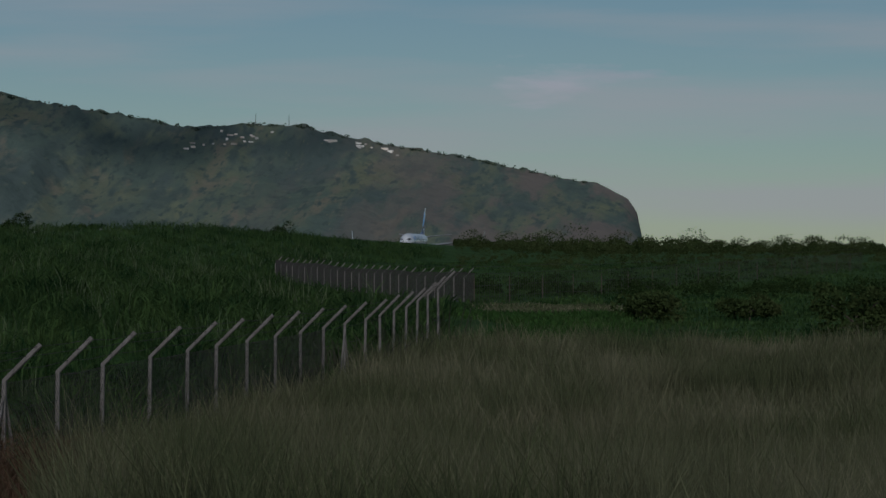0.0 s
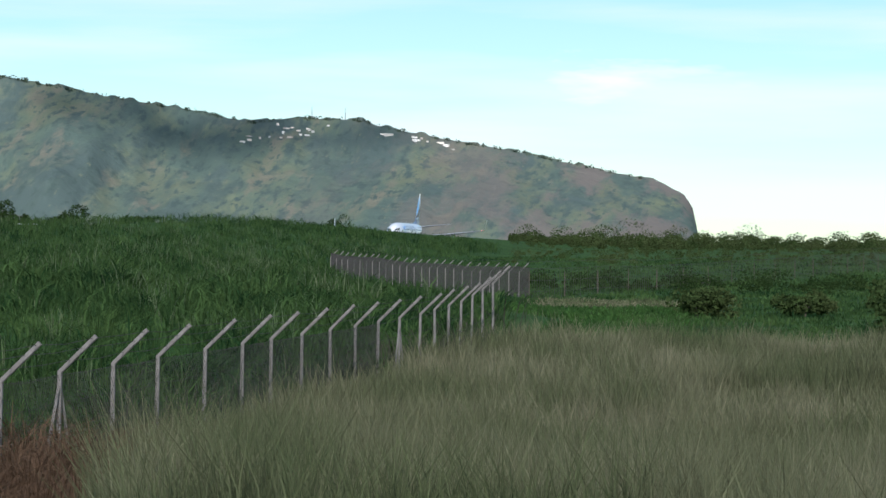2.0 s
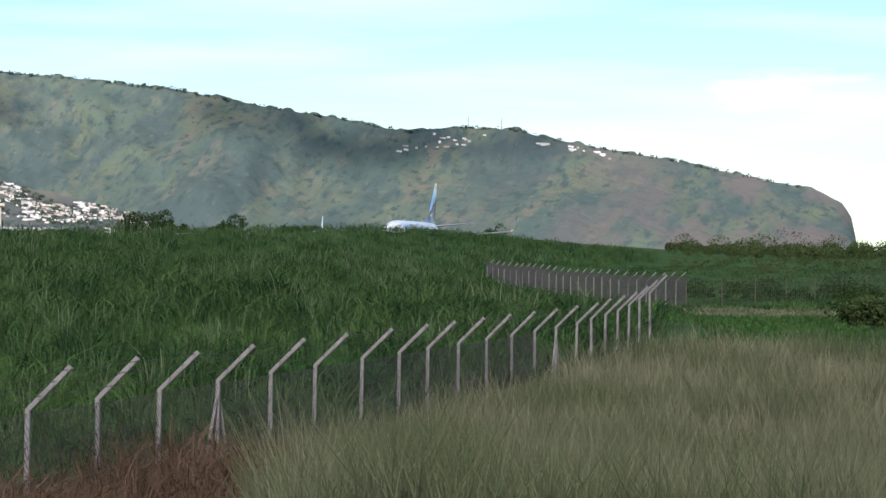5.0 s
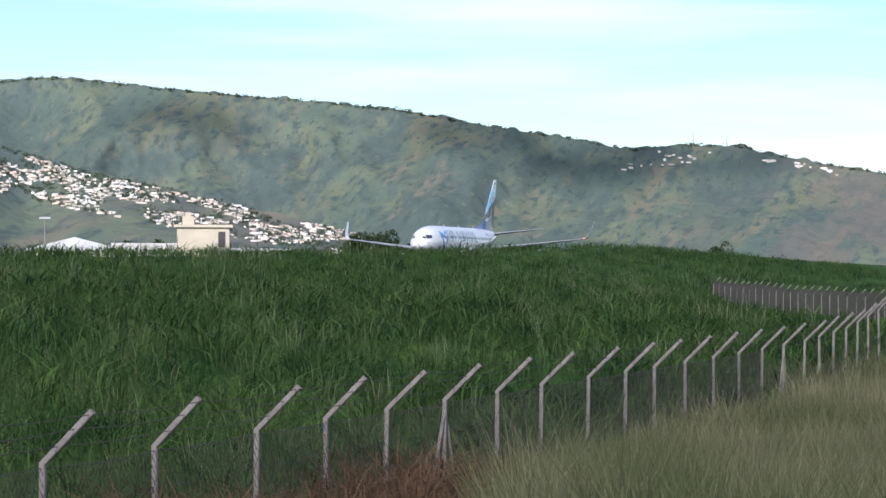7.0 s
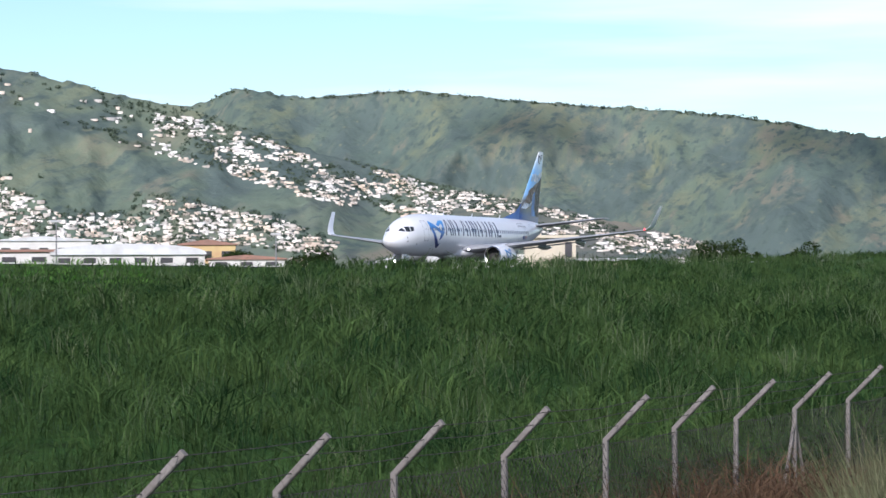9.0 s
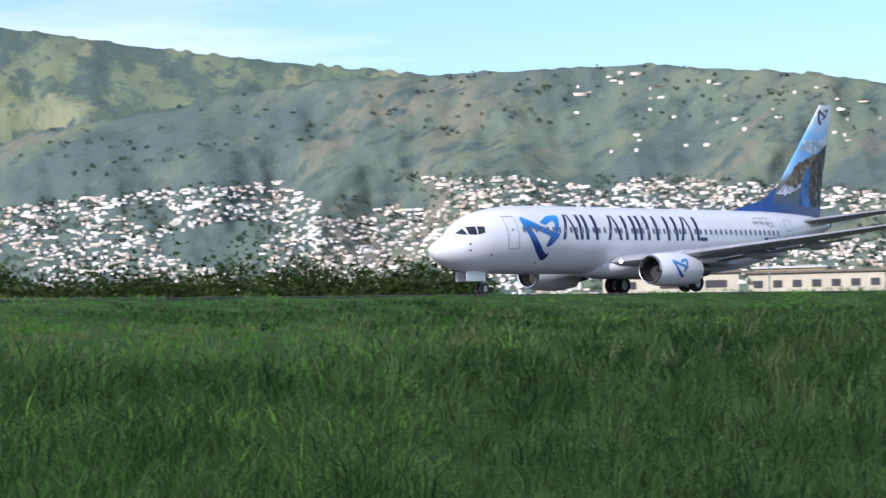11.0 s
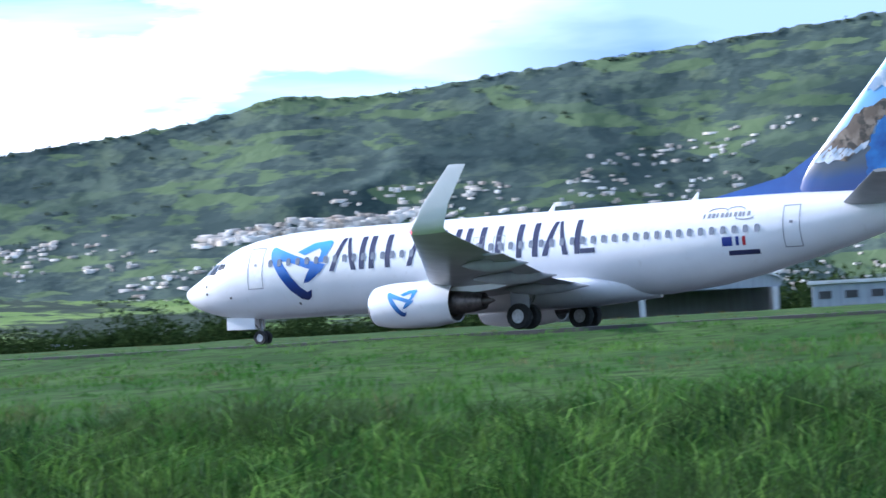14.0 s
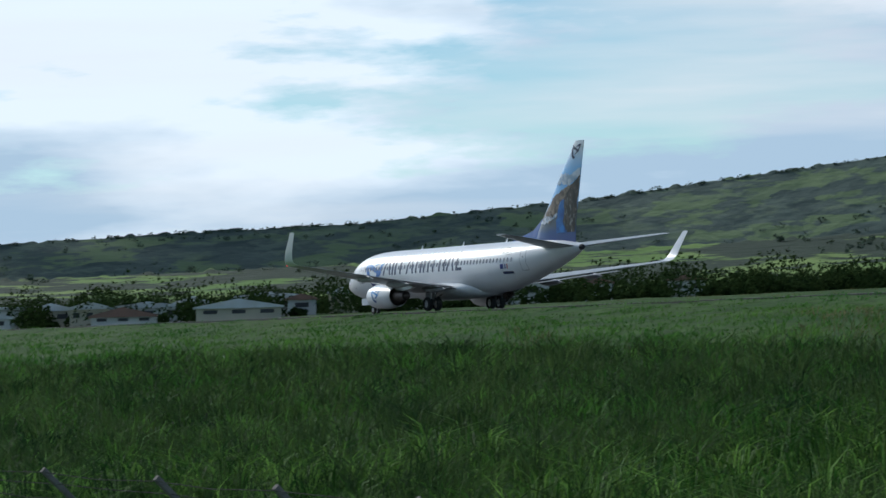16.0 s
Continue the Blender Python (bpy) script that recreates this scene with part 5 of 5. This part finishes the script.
# ------------------------------------------------------------ houses and airport buildings
M_HOUSE = material("white_render", (0.70, 0.68, 0.64), 0.8, spots=(0.56, 0.46, 0.36), scale=0.05, island=0.45)
M_WALL = material("pale_cladding", (0.66, 0.65, 0.62), 0.7, spots=(0.55, 0.54, 0.52), scale=0.3, bump=0.1)
M_ROOF = material("pale_metal_roof", (0.62, 0.64, 0.66), 0.45, 0.2, spots=(0.5, 0.5, 0.5), scale=0.4)
M_RUSTROOF = material("red_brown_roof", (0.30, 0.16, 0.12), 0.7, spots=(0.22, 0.13, 0.10), scale=0.5)
M_BEIGE = material("beige_concrete", (0.58, 0.52, 0.40), 0.8, spots=(0.48, 0.43, 0.34), scale=0.3)
M_YELLOW = material("ochre_render", (0.55, 0.42, 0.20), 0.8, spots=(0.48, 0.30, 0.16), scale=0.3)
M_BROWNROOF = material("brown_eave", (0.20, 0.165, 0.13), 0.8, spots=(0.15, 0.125, 0.10), scale=0.4)
M_PINK = material("faded_pink_render", (0.36, 0.25, 0.23), 0.85, spots=(0.28, 0.21, 0.20), scale=0.6)
M_GREYWALL = material("blue_grey_cladding", (0.34, 0.38, 0.43), 0.6, spots=(0.26, 0.29, 0.34), scale=0.8, stretch=(4, 1, 0.2))
# Near-black panels: the shade inside openings is put into the colour.
M_OPEN = material("dark_opening_panel", (0.03, 0.03, 0.035), 0.6, spots=(0.05, 0.05, 0.055), scale=0.5)


def village(name, hill, n, zone, size, seed, label):
    """Small gabled houses scattered over a mountainside; zone(g, n) gives headings and shares of the way up."""
    g = np.random.RandomState(seed)
    az, s = zone(g, n)
    p = on_slope(az, s, *hill)
    V, F = [], []
    for c in p:
        w, d, h = size * g.uniform(0.5, 1.1) * (1 + 2.6 * g.uniform(0, 1) ** 3), size * g.uniform(0.6, 1.2), size * g.uniform(0.18, 0.42)
        a = g.uniform(-0.5, 0.5) + math.atan2(c[1], c[0]) + math.pi / 2
        ca, sa = math.cos(a), math.sin(a)
        b = len(V)
        for lx, ly, lz in ((-1, -1, -1.0), (1, -1, -1.0), (1, 1, -1.0), (-1, 1, -1.0), (-1, -1, 1), (1, -1, 1), (1, 1, 1), (-1, 1, 1), (-1, 0, 1.6), (1, 0, 1.6)):
            V.append((c[0] + ca * lx * w / 2 - sa * ly * d / 2, c[1] + sa * lx * w / 2 + ca * ly * d / 2, c[2] + lz * h))
        F += [(b, b + 1, b + 5, b + 4), (b + 1, b + 2, b + 6, b + 5), (b + 2, b + 3, b + 7, b + 6), (b + 3, b, b + 4, b + 7), (b + 4, b + 5, b + 9, b + 8), (b + 7, b + 8, b + 9, b + 6)]
    return tagged(solid(name, V, F, M_HOUSE), label, "houses", kind="stuff")


def band(a0, a1, lo, hi, gap=0.40):
    """Headings between a0 and a1; lo and hi give the share of the way up at the two ends."""
    def zone(g, n):
        t = g.beta(1.1, 1.1, n)
        u = g.uniform(0, 1, n)
        k = 0.5 + 0.5 * waves(t * 34, u * 9, 77, 3)
        m = k > gap
        t, u = t[m], u[m]
        return a0 + (a1 - a0) * t, (lo[0] + (lo[1] - lo[0]) * t) + ((hi[0] + (hi[1] - hi[0]) * t) - (lo[0] + (lo[1] - lo[0]) * t)) * u
    return zone


village("hillside_town", NEAR, 6600, band(35, 63.8, (0.08, 0.06), (0.64, 0.40), 0.38), 2.15, 71, "dense white houses of a hillside town")
village("hillside_town", NEAR, 2100, band(60.1, 71.8, (0.68, 0.42), (0.95, 1.0)), 2.0, 78, "white houses along the crest of the hillside")
village("hillside_town", NEAR, 110, band(49, 60, (0.60, 0.7), (0.97, 0.97)), 2.6, 72, "scattered houses high on the hillside")
village("ridge_village", FAR, 26, band(76.7, 78.6, (0.80, 0.86), (0.97, 0.97)), 4.5, 73, "white houses along the mountain ridge")
village("ridge_village", FAR, 22, band(79.6, 81.2, (0.86, 0.90), (0.97, 0.98)), 4.5, 79, "white houses along the mountain ridge")
village("valley_village", FAR, 2500, band(9, 36, (0.10, 0.10), (0.48, 0.46)), 5.4, 74, "white houses on the lower valley slopes")
village("upland_village", UPLAND, 2600, band(-47, -10, (0.06, 0.12), (0.50, 0.80), 0.48), 4.8, 75, "white houses scattered over green upland slopes")
village("upland_town", UPLAND, 190, band(-35.0, -30.0, (0.46, 0.47), (0.51, 0.53), 0.0), 8.0, 90, "row of white apartment blocks on the upland slope")
village("upland_village", UPLAND, 160, band(-68, -40, (0.10, 0.12), (0.35, 0.40)), 4.2, 76, "white houses scattered over green upland slopes")


SLOPE = "dark green trees standing among the houses on the hillside"
slope_trees("hillside_trees", NEAR, 3600, band(34, 63.8, (0.04, 0.04), (0.66, 0.42), 0.3), 2.3, M_WOODS, SLOPE, 81)
slope_trees("hillside_trees", NEAR, 1700, band(59, 72.5, (0.72, 0.40), (1.0, 1.0), 0.3), 2.0, M_WOODS, SLOPE, 82)
slope_trees("hillside_trees", NEAR, 300, band(36, 60, (0.70, 0.75), (1.0, 1.0), 0.3), 2.4, M_WOODS, SLOPE, 83)
slope_trees("crest_trees", FAR, 420, band(61, 85, (0.985, 0.985), (1.0, 1.0), 0.35), 4.2, M_WOODS, "dark trees along the mountain crest", 84)
slope_trees("upland_trees", UPLAND, 1300, band(-77, -10, (0.05, 0.05), (0.95, 0.95), 0.5), 5.0, M_WOODS, "woods and hedgerows on the farmed upland", 85)
slope_trees("upland_trees", UPLAND, 600, band(-77, -13, (0.985, 0.985), (1.0, 1.0), 0.3), 4.2, M_WOODS, "trees along the upland skyline", 86)
slope_trees("valley_trees", FAR, 1300, band(8, 37, (0.04, 0.04), (0.50, 0.55), 0.25), 5.5, M_WOODS, "trees among the houses of the valley slopes", 87)
slope_trees("meadow_trees", MEADOW, 1500, band(-77, -22, (0.02, 0.02), (1.0, 1.0), 0.62), 4.0, M_WOODS, "hedgerows and copses between the meadows", 88)


def building(kind, az, r, w, d, h, wall, topping, label, bays=0, gable=0.0, arch=False):
    """A low airport building facing the camera: walls, roof and bays of dark panels for openings."""
    x, y = at(az, r)
    T = new(kind)
    T.matrix_basis = pose(x, y, float(height(x, y)), 0, 0, -az)
    bm = bmesh.new()
    box(bm, -w / 2, 0, -4, w / 2, d, h, 0.05)
    part("wall", bm, wall, T, smooth=False)
    bm = bmesh.new()
    if arch:
        n = 14
        rr = [[Vector((-w / 2 * 1.02 * math.cos(math.pi * i / n), yy, h + gable * math.sin(math.pi * i / n))) for i in range(n + 1)] + [Vector((w / 2 * 1.02, yy, h - 0.3)), Vector((-w / 2 * 1.02, yy, h - 0.3))] for yy in (-0.6, d + 0.4)]
        loft(bm, rr)
    elif gable:
        loft(bm, [[Vector((-w / 2 - 0.4, yy, h)), Vector((0, yy, h + gable)), Vector((w / 2 + 0.4, yy, h)), Vector((w / 2 + 0.4, yy, h - 0.25)), Vector((-w / 2 - 0.4, yy, h - 0.25))] for yy in (-0.4, d + 0.4)])
    else:
        box(bm, -w / 2 - 0.5, -0.5, h + 0.004, w / 2 + 0.5, d + 0.5, h + 0.45, 0.04)
    part("roof", bm, topping, T, smooth=False)
    for i in range(bays):
        cx = -w / 2 + w * (i + 0.5) / bays
        bm = bmesh.new()
        box(bm, cx - w / bays * 0.24, -0.12, h * 0.50, cx + w / bays * 0.24, 0.05, h * 0.76, 0.02)
        part("window", bm, M_OPEN, T, smooth=False)
    return tagged(T, label, "building")


building("hangar", 59.6, 480, 26, 18, 3.4, M_WALL, M_ROOF, "white metal hangar with a low curved roof", 6, 1.6, True)
building("shed", 57.2, 480, 15, 10, 3.4, M_WALL, M_RUSTROOF, "long low pale shed", 3, 0.0, False)
building("shed", 62.0, 480, 13, 10, 2.6, M_WALL, M_RUSTROOF, "low brown-roofed shed beside the apron", 3, 0.6, False)
building("shed", 53.95, 458, 22, 10, 4.6, M_BEIGE, M_BROWNROOF, "beige flat-roofed airport building with a deep brown eave", 7, 0.0, False)
building("warehouse", 50.9, 620, 22, 12, 9.6, M_WALL, M_ROOF, "large white warehouse behind the apron", 0, 0.0, False)
building("warehouse", 53.4, 560, 14, 10, 6.6, M_YELLOW, M_ROOF, "yellow flat-roofed warehouse beside trees", 3, 0.0, False)
building("warehouse", 57.9, 600, 20, 12, 7.0, M_WALL, M_ROOF, "pale warehouse behind the hangar", 5, 0.8, False)
building("warehouse", 61.2, 600, 12, 12, 6.4, M_YELLOW, M_RUSTROOF, "ochre warehouse with a red-brown roof", 3, 1.0, False)
building("shed", 51.0, 455, 22, 10, 4.6, M_BEIGE, M_BROWNROOF, "beige flat-roofed airport building with a deep brown eave", 3, 0.0, False)
building("hangar", 65.6, 470, 15, 15, 2.2, M_WALL, M_ROOF, "small white gabled metal hangar", 0, 2.0, False)
building("shed", 72.7, 450, 7.5, 6, 1.9, M_WALL, M_ROOF, "low white building on the far side of the runway", 3, 0.0, False)
building("shed", 69.2, 420, 11, 6, 2.0, M_BEIGE, M_ROOF, "low pale wall building", 2, 0.0, False)
building("shed", 14.85, 318, 5.2, 9, 2.5, M_BEIGE, M_WALL, "low cream building with small openings", 3, 0.0, False)
building("shed", 16.75, 322, 5.0, 9, 2.5, M_WALL, M_ROOF, "low pale glazed apron building", 3, 0.0, False)
building("terminal", 24.4, 330, 31, 14, 3.4, M_BEIGE, M_CONC, "long weathered pale building with dark openings", 9, 0.0, False)
building("hangar", 31.5, 340, 24, 16, 3.8, M_BEIGE, M_CONC, "grey flat-roofed apron building", 5, 0.0, False)
building("house", 10.65, 318, 4.6, 9, 2.7, M_PINK, M_RUSTROOF, "small pinkish gabled house", 1, 1.3, False)
building("shed", 5.0, 348, 36, 10, 3.0, M_WALL, M_ROOF, "long low pale airport building", 8, 0.0, False)
building("shed", -7.6, 320, 13, 12, 4.2, M_GREYWALL, M_ROOF, "grey metal shed with a gabled roof", 2, 0.8, False)
building("shed", -21.5, 352, 13, 10, 3.6, M_GREYWALL, M_ROOF, "pale blue-grey annex in ribbed metal cladding", 4, 0.0, False)
building("shed", -38.0, 520, 16, 10, 2.4, M_WALL, M_ROOF, "low white-roofed farm building", 0, 0.5, False)
building("house", -73.20, 452, 7.0, 9, 2.9, M_WALL, M_RUSTROOF, "low pale house with a red-brown roof", 3, 0.7, False)
building("house", -72.74, 398, 12.0, 10, 2.4, M_BEIGE, M_ROOF, "low beige house with a pale roof", 2, 1.1, False)
building("house", -71.88, 398, 12.0, 7, 2.3, M_BEIGE, M_ROOF, "low beige house with a pale roof", 2, 0.8, False)
building("house", -71.27, 417, 9.0, 8, 2.2, M_BEIGE, M_ROOF, "low beige house with a pale roof", 3, 0.8, False)
building("house", -70.58, 394, 6.0, 7, 2.2, M_WALL, M_ROOF, "low white-roofed house among dark trees", 2, 1.1, False)
building("house", -69.88, 444, 7.0, 8, 3.2, M_WALL, M_WALL, "small white flat-roofed house among trees", 3, 0.0, False)
building("house", -69.31, 444, 7.0, 8, 3.0, M_BEIGE, M_ROOF, "low beige house with a pale roof", 2, 1.0, False)
building("house", -68.54, 427, 6.0, 7, 3.0, M_BEIGE, M_ROOF, "low beige house with a pale roof", 3, 1.0, False)
building("house", -67.87, 399, 9.0, 8, 1.6, M_WALL, M_RUSTROOF, "low pale house with a red-brown roof", 3, 1.2, False)
building("house", -67.37, 444, 12.0, 7, 2.7, M_WALL, M_ROOF, "low white-roofed house among dark trees", 3, 0.8, False)
building("house", -66.45, 460, 6.0, 9, 3.0, M_BEIGE, M_ROOF, "low beige house with a pale roof", 2, 1.1, False)
building("house", -65.52, 395, 12.0, 7, 2.0, M_BEIGE, M_ROOF, "low beige house with a pale roof", 3, 1.1, False)
building("house", -64.87, 464, 12.0, 8, 3.4, M_WALL, M_ROOF, "low white-roofed house among dark trees", 2, 0.8, False)
building("house", -64.23, 446, 4.5, 8, 2.8, M_WALL, M_RUSTROOF, "low pale house with a red-brown roof", 1, 0.8, False)
building("house", -63.39, 457, 4.5, 9, 3.4, M_BEIGE, M_ROOF, "low beige house with a pale roof", 3, 0.9, False)
building("house", -61.90, 458, 12.0, 7, 3.0, M_WALL, M_ROOF, "low white-roofed house among dark trees", 3, 1.0, False)
building("house", -59.93, 455, 12.0, 7, 3.5, M_WALL, M_RUSTROOF, "low pale house with a red-brown roof", 2, 1.1, False)
building("house", -58.16, 468, 4.5, 9, 3.2, M_WALL, M_RUSTROOF, "low pale house with a red-brown roof", 1, 0.7, False)
building("house", -56.37, 464, 6.0, 10, 3.2, M_WALL, M_RUSTROOF, "low pale house with a red-brown roof", 2, 0.7, False)


def blockhouse(az, r):
    T = building("blockhouse", az, r, 8, 8, 5.6, M_BEIGE, M_BEIGE, "square beige blockhouse with a dark doorway above the bank")
    # doorway as a near-black panel, its inner shade in the colour
    bm = bmesh.new()
    box(bm, 2.3, -0.10, 2.6, 3.4, 0.08, 5.0, 0.02)
    part("door", bm, M_OPEN, T, "dark doorway", smooth=False)
    bm = bmesh.new()
    box(bm, -3.2, 3.0, 6.05, -1.4, 5.0, 7.4, 0.04)
    box(bm, -2.8, 3.4, 7.4, -1.8, 4.6, 8.0, 0.04)
    part("turret", bm, M_BEIGE, T, "small beige turret on the roof", smooth=False)
    for k in range(9):
        bm = bmesh.new()
        bar(bm, (-13.5 + k * 1.2, 0.0, 1.5), (-13.5 + k * 1.2, 0.0, 4.2), 0.05, 0.05, 6)
        part("railing_post", bm, M_CONC, T)
    bm = bmesh.new()
    box(bm, -14.0, 0.4, -2, -4.05, 6.0, 3.2, 0.05)
    part("annex", bm, M_WALL, T, "low white annex", smooth=False)


blockhouse(68.2, 430)


def open_hangar(kind, az, r, w, d, h, rise, doors, label, wall, topping):
    """A building open to the front: side and back walls, roof shell, front beam and columns."""
    x, y = at(az, r)
    T = new(kind)
    T.matrix_basis = pose(x, y, float(height(x, y)), 0, 0, -az)
    for x0, y0, x1, y1 in ((-w / 2, 0, -w / 2 + 0.3, d), (w / 2 - 0.3, 0, w / 2, d), (-w / 2 + 0.3, d - 0.3, w / 2 - 0.3, d)):
        bm = bmesh.new()
        box(bm, x0, y0, -3, x1, y1, h, 0.03)
        part("wall", bm, wall, T, smooth=False)
    n = 16
    up = [(-w / 2 * 1.03 * math.cos(math.pi * i / n), h + rise * math.sin(math.pi * i / n)) for i in range(n + 1)]
    bm = bmesh.new()
    loft(bm, [[Vector((a, yy, b + 0.25)) for a, b in up] + [Vector((a, yy, b)) for a, b in reversed(up)] for yy in (-0.8, d + 0.4)])
    part("roof", bm, topping, T)
    bm = bmesh.new()
    loft(bm, [[Vector((a, yy, b - 0.01)) for a, b in up] + [Vector((w / 2, yy, h - 0.7)), Vector((-w / 2, yy, h - 0.7))] for yy in (-0.1, 0.15)])
    part("front_beam", bm, wall, T, smooth=False)
    for i in range(doors + 1):
        cx = -w / 2 + 0.5 + (w - 1.0) * i / doors
        bm = bmesh.new()
        box(bm, cx - 0.35, -0.35, -3, cx + 0.35, 0.35, h - 0.7, 0.04)
        part("column", bm, topping, T, smooth=False)
    return tagged(T, label, "hangar")


open_hangar("hangar", -26.0, 360, 35, 22, 4.7, 2.2, 2, "large open-fronted hangar with a shallow curved roof", M_GREYWALL, M_ROOF)
open_hangar("shed", 12.1, 318, 9.0, 9, 3.0, 0.25, 4, "open-fronted grey vehicle shed with columns", M_GREYWALL, M_CONC)


def radome(az, r):
    x, y = at(az, r)
    T = new("radome")
    T.location = (x, y, float(height(x, y)))
    bm = bmesh.new()
    bmesh.ops.create_icosphere(bm, subdivisions=3, radius=1.75, matrix=Matrix.Translation((0, 0, 4.6)))
    part("dome", bm, M_WALL, T)
    bm = bmesh.new()
    bar(bm, (0, 0, -0.3), (0, 0, 3.2), 1.3, 1.2, 12)
    part("base", bm, M_BEIGE, T)
    tagged(T, "white spherical radome on a round base", "radome")


def truck(az, r, paint, label):
    x, y = at(az, r)
    T = new("service_truck")
    T.matrix_basis = pose(x, y, float(height(x, y)), 0, 0, -az)
    bm = bmesh.new()
    box(bm, -3.2, -1.2, 0.7, 1.6, 1.2, 3.0, 0.08)
    part("body", bm, paint, T, smooth=False)
    bm = bmesh.new()
    box(bm, 1.65, -1.15, 0.7, 3.3, 1.15, 2.6, 0.15)
    part("cab", bm, paint, T, smooth=False)
    bm = bmesh.new()
    box(bm, 1.9, -1.2, 1.7, 3.1, -1.16, 2.35, 0.01)
    part("window", bm, M_GLASS, T, smooth=False)
    for wx in (-2.2, 2.3):
        for wy in (-1.0, 1.0):
            bm = bmesh.new()
            bar(bm, (wx, wy - 0.2, 0.5), (wx, wy + 0.2, 0.5), 0.5, 0.5, 16)
            part("wheel", bm, M_RUBBER, T)
    tagged(T, label, "truck")


def mast(az, r, h, label):
    x, y = at(az, r)
    T = new("light_mast")
    T.matrix_basis = pose(x, y, float(height(x, y)) - 0.2, 0, 0, -az)
    bm = bmesh.new()
    bar(bm, (0, 0, 0), (0, 0, h), 0.16, 0.09, 10)
    part("pole", bm, M_STEEL, T)
    bm = bmesh.new()
    box(bm, -0.9, -0.25, h, 0.9, 0.25, h + 0.35, 0.04)
    part("lamp_head", bm, M_HUB, T, smooth=False)
    tagged(T, label, "light mast")


def ridge_mast(az):
    p = on_slope(az, 1.0, *FAR)
    T = new("radio_mast")
    T.location = tuple(p)
    bm = bmesh.new()
    bar(bm, (0, 0, -4), (0, 0, 17), 0.7, 0.25, 6)
    part("mast", bm, M_STEEL, T)
    bm = bmesh.new()
    for h in (9, 13):
        bar(bm, (-1.4, 0, h), (1.4, 0, h), 0.25, 0.25, 6)
    part("antenna_arm", bm, M_STEEL, T)
    tagged(T, "thin grey radio mast on the mountain ridge", "mast")


for az in (78.2, 78.88):
    ridge_mast(az)

radome(16.3, 320)
truck(15.62, 300, M_RED, "red airport fire truck on the apron")
truck(11.0, 300, M_WALL, "white service truck on the apron")
truck(3.0, 300, M_RED, "red airport service truck beside a shed")
for az, r, h in ((58.15, 440, 8.0), (62.6, 460, 6.5), (53.0, 430, 10.0), (25.5, 330, 9.0), (65.0, 450, 7.0), (23.0, 320, 7.0)):
    mast(az, r, h, "tall thin grey lighting mast by the apron")


def barriers():
    bm = bmesh.new()
    loft(bm, [[Vector((-0.9, -0.25, z * 0 + 0)), Vector((0.9, -0.25, 0)), Vector((0.9, 0.25, 0)), Vector((-0.9, 0.25, 0))] if z == 0 else
              [Vector((-0.85, -0.12, z)), Vector((0.85, -0.12, z)), Vector((0.85, 0.12, z)), Vector((-0.85, 0.12, z))] for z in (0, 1.8)])
    me = bpy.data.meshes.new("barrier")
    bmesh.ops.recalc_face_normals(bm, faces=bm.faces)
    bm.to_mesh(me)
    bm.free()
    red = me.copy()
    me.materials.append(M_WALL)
    red.materials.append(M_RED)
    az = -3.4
    for k in range(26):
        az += random.choice((0.30, 0.30, 0.34, 0.52))
        paint = random.random() < 0.28
        x, y = at(az, 330)
        o = new("barrier", red if paint else me)
        o.matrix_basis = pose(x, y, float(height(x, y)), 0, 0, -az + random.uniform(-5, 5))
        tagged(o, "red plastic road barrier on the apron" if paint else "white plastic road barrier on the apron", "barrier", "row of apron barriers")


barriers()


# ------------------------------------------------------------ what moves
def motions():
    walk(PLANE, [(t, pose(x, RUN_Y, 0.01)) for t, _, _, _, x in TRACK])


motions()
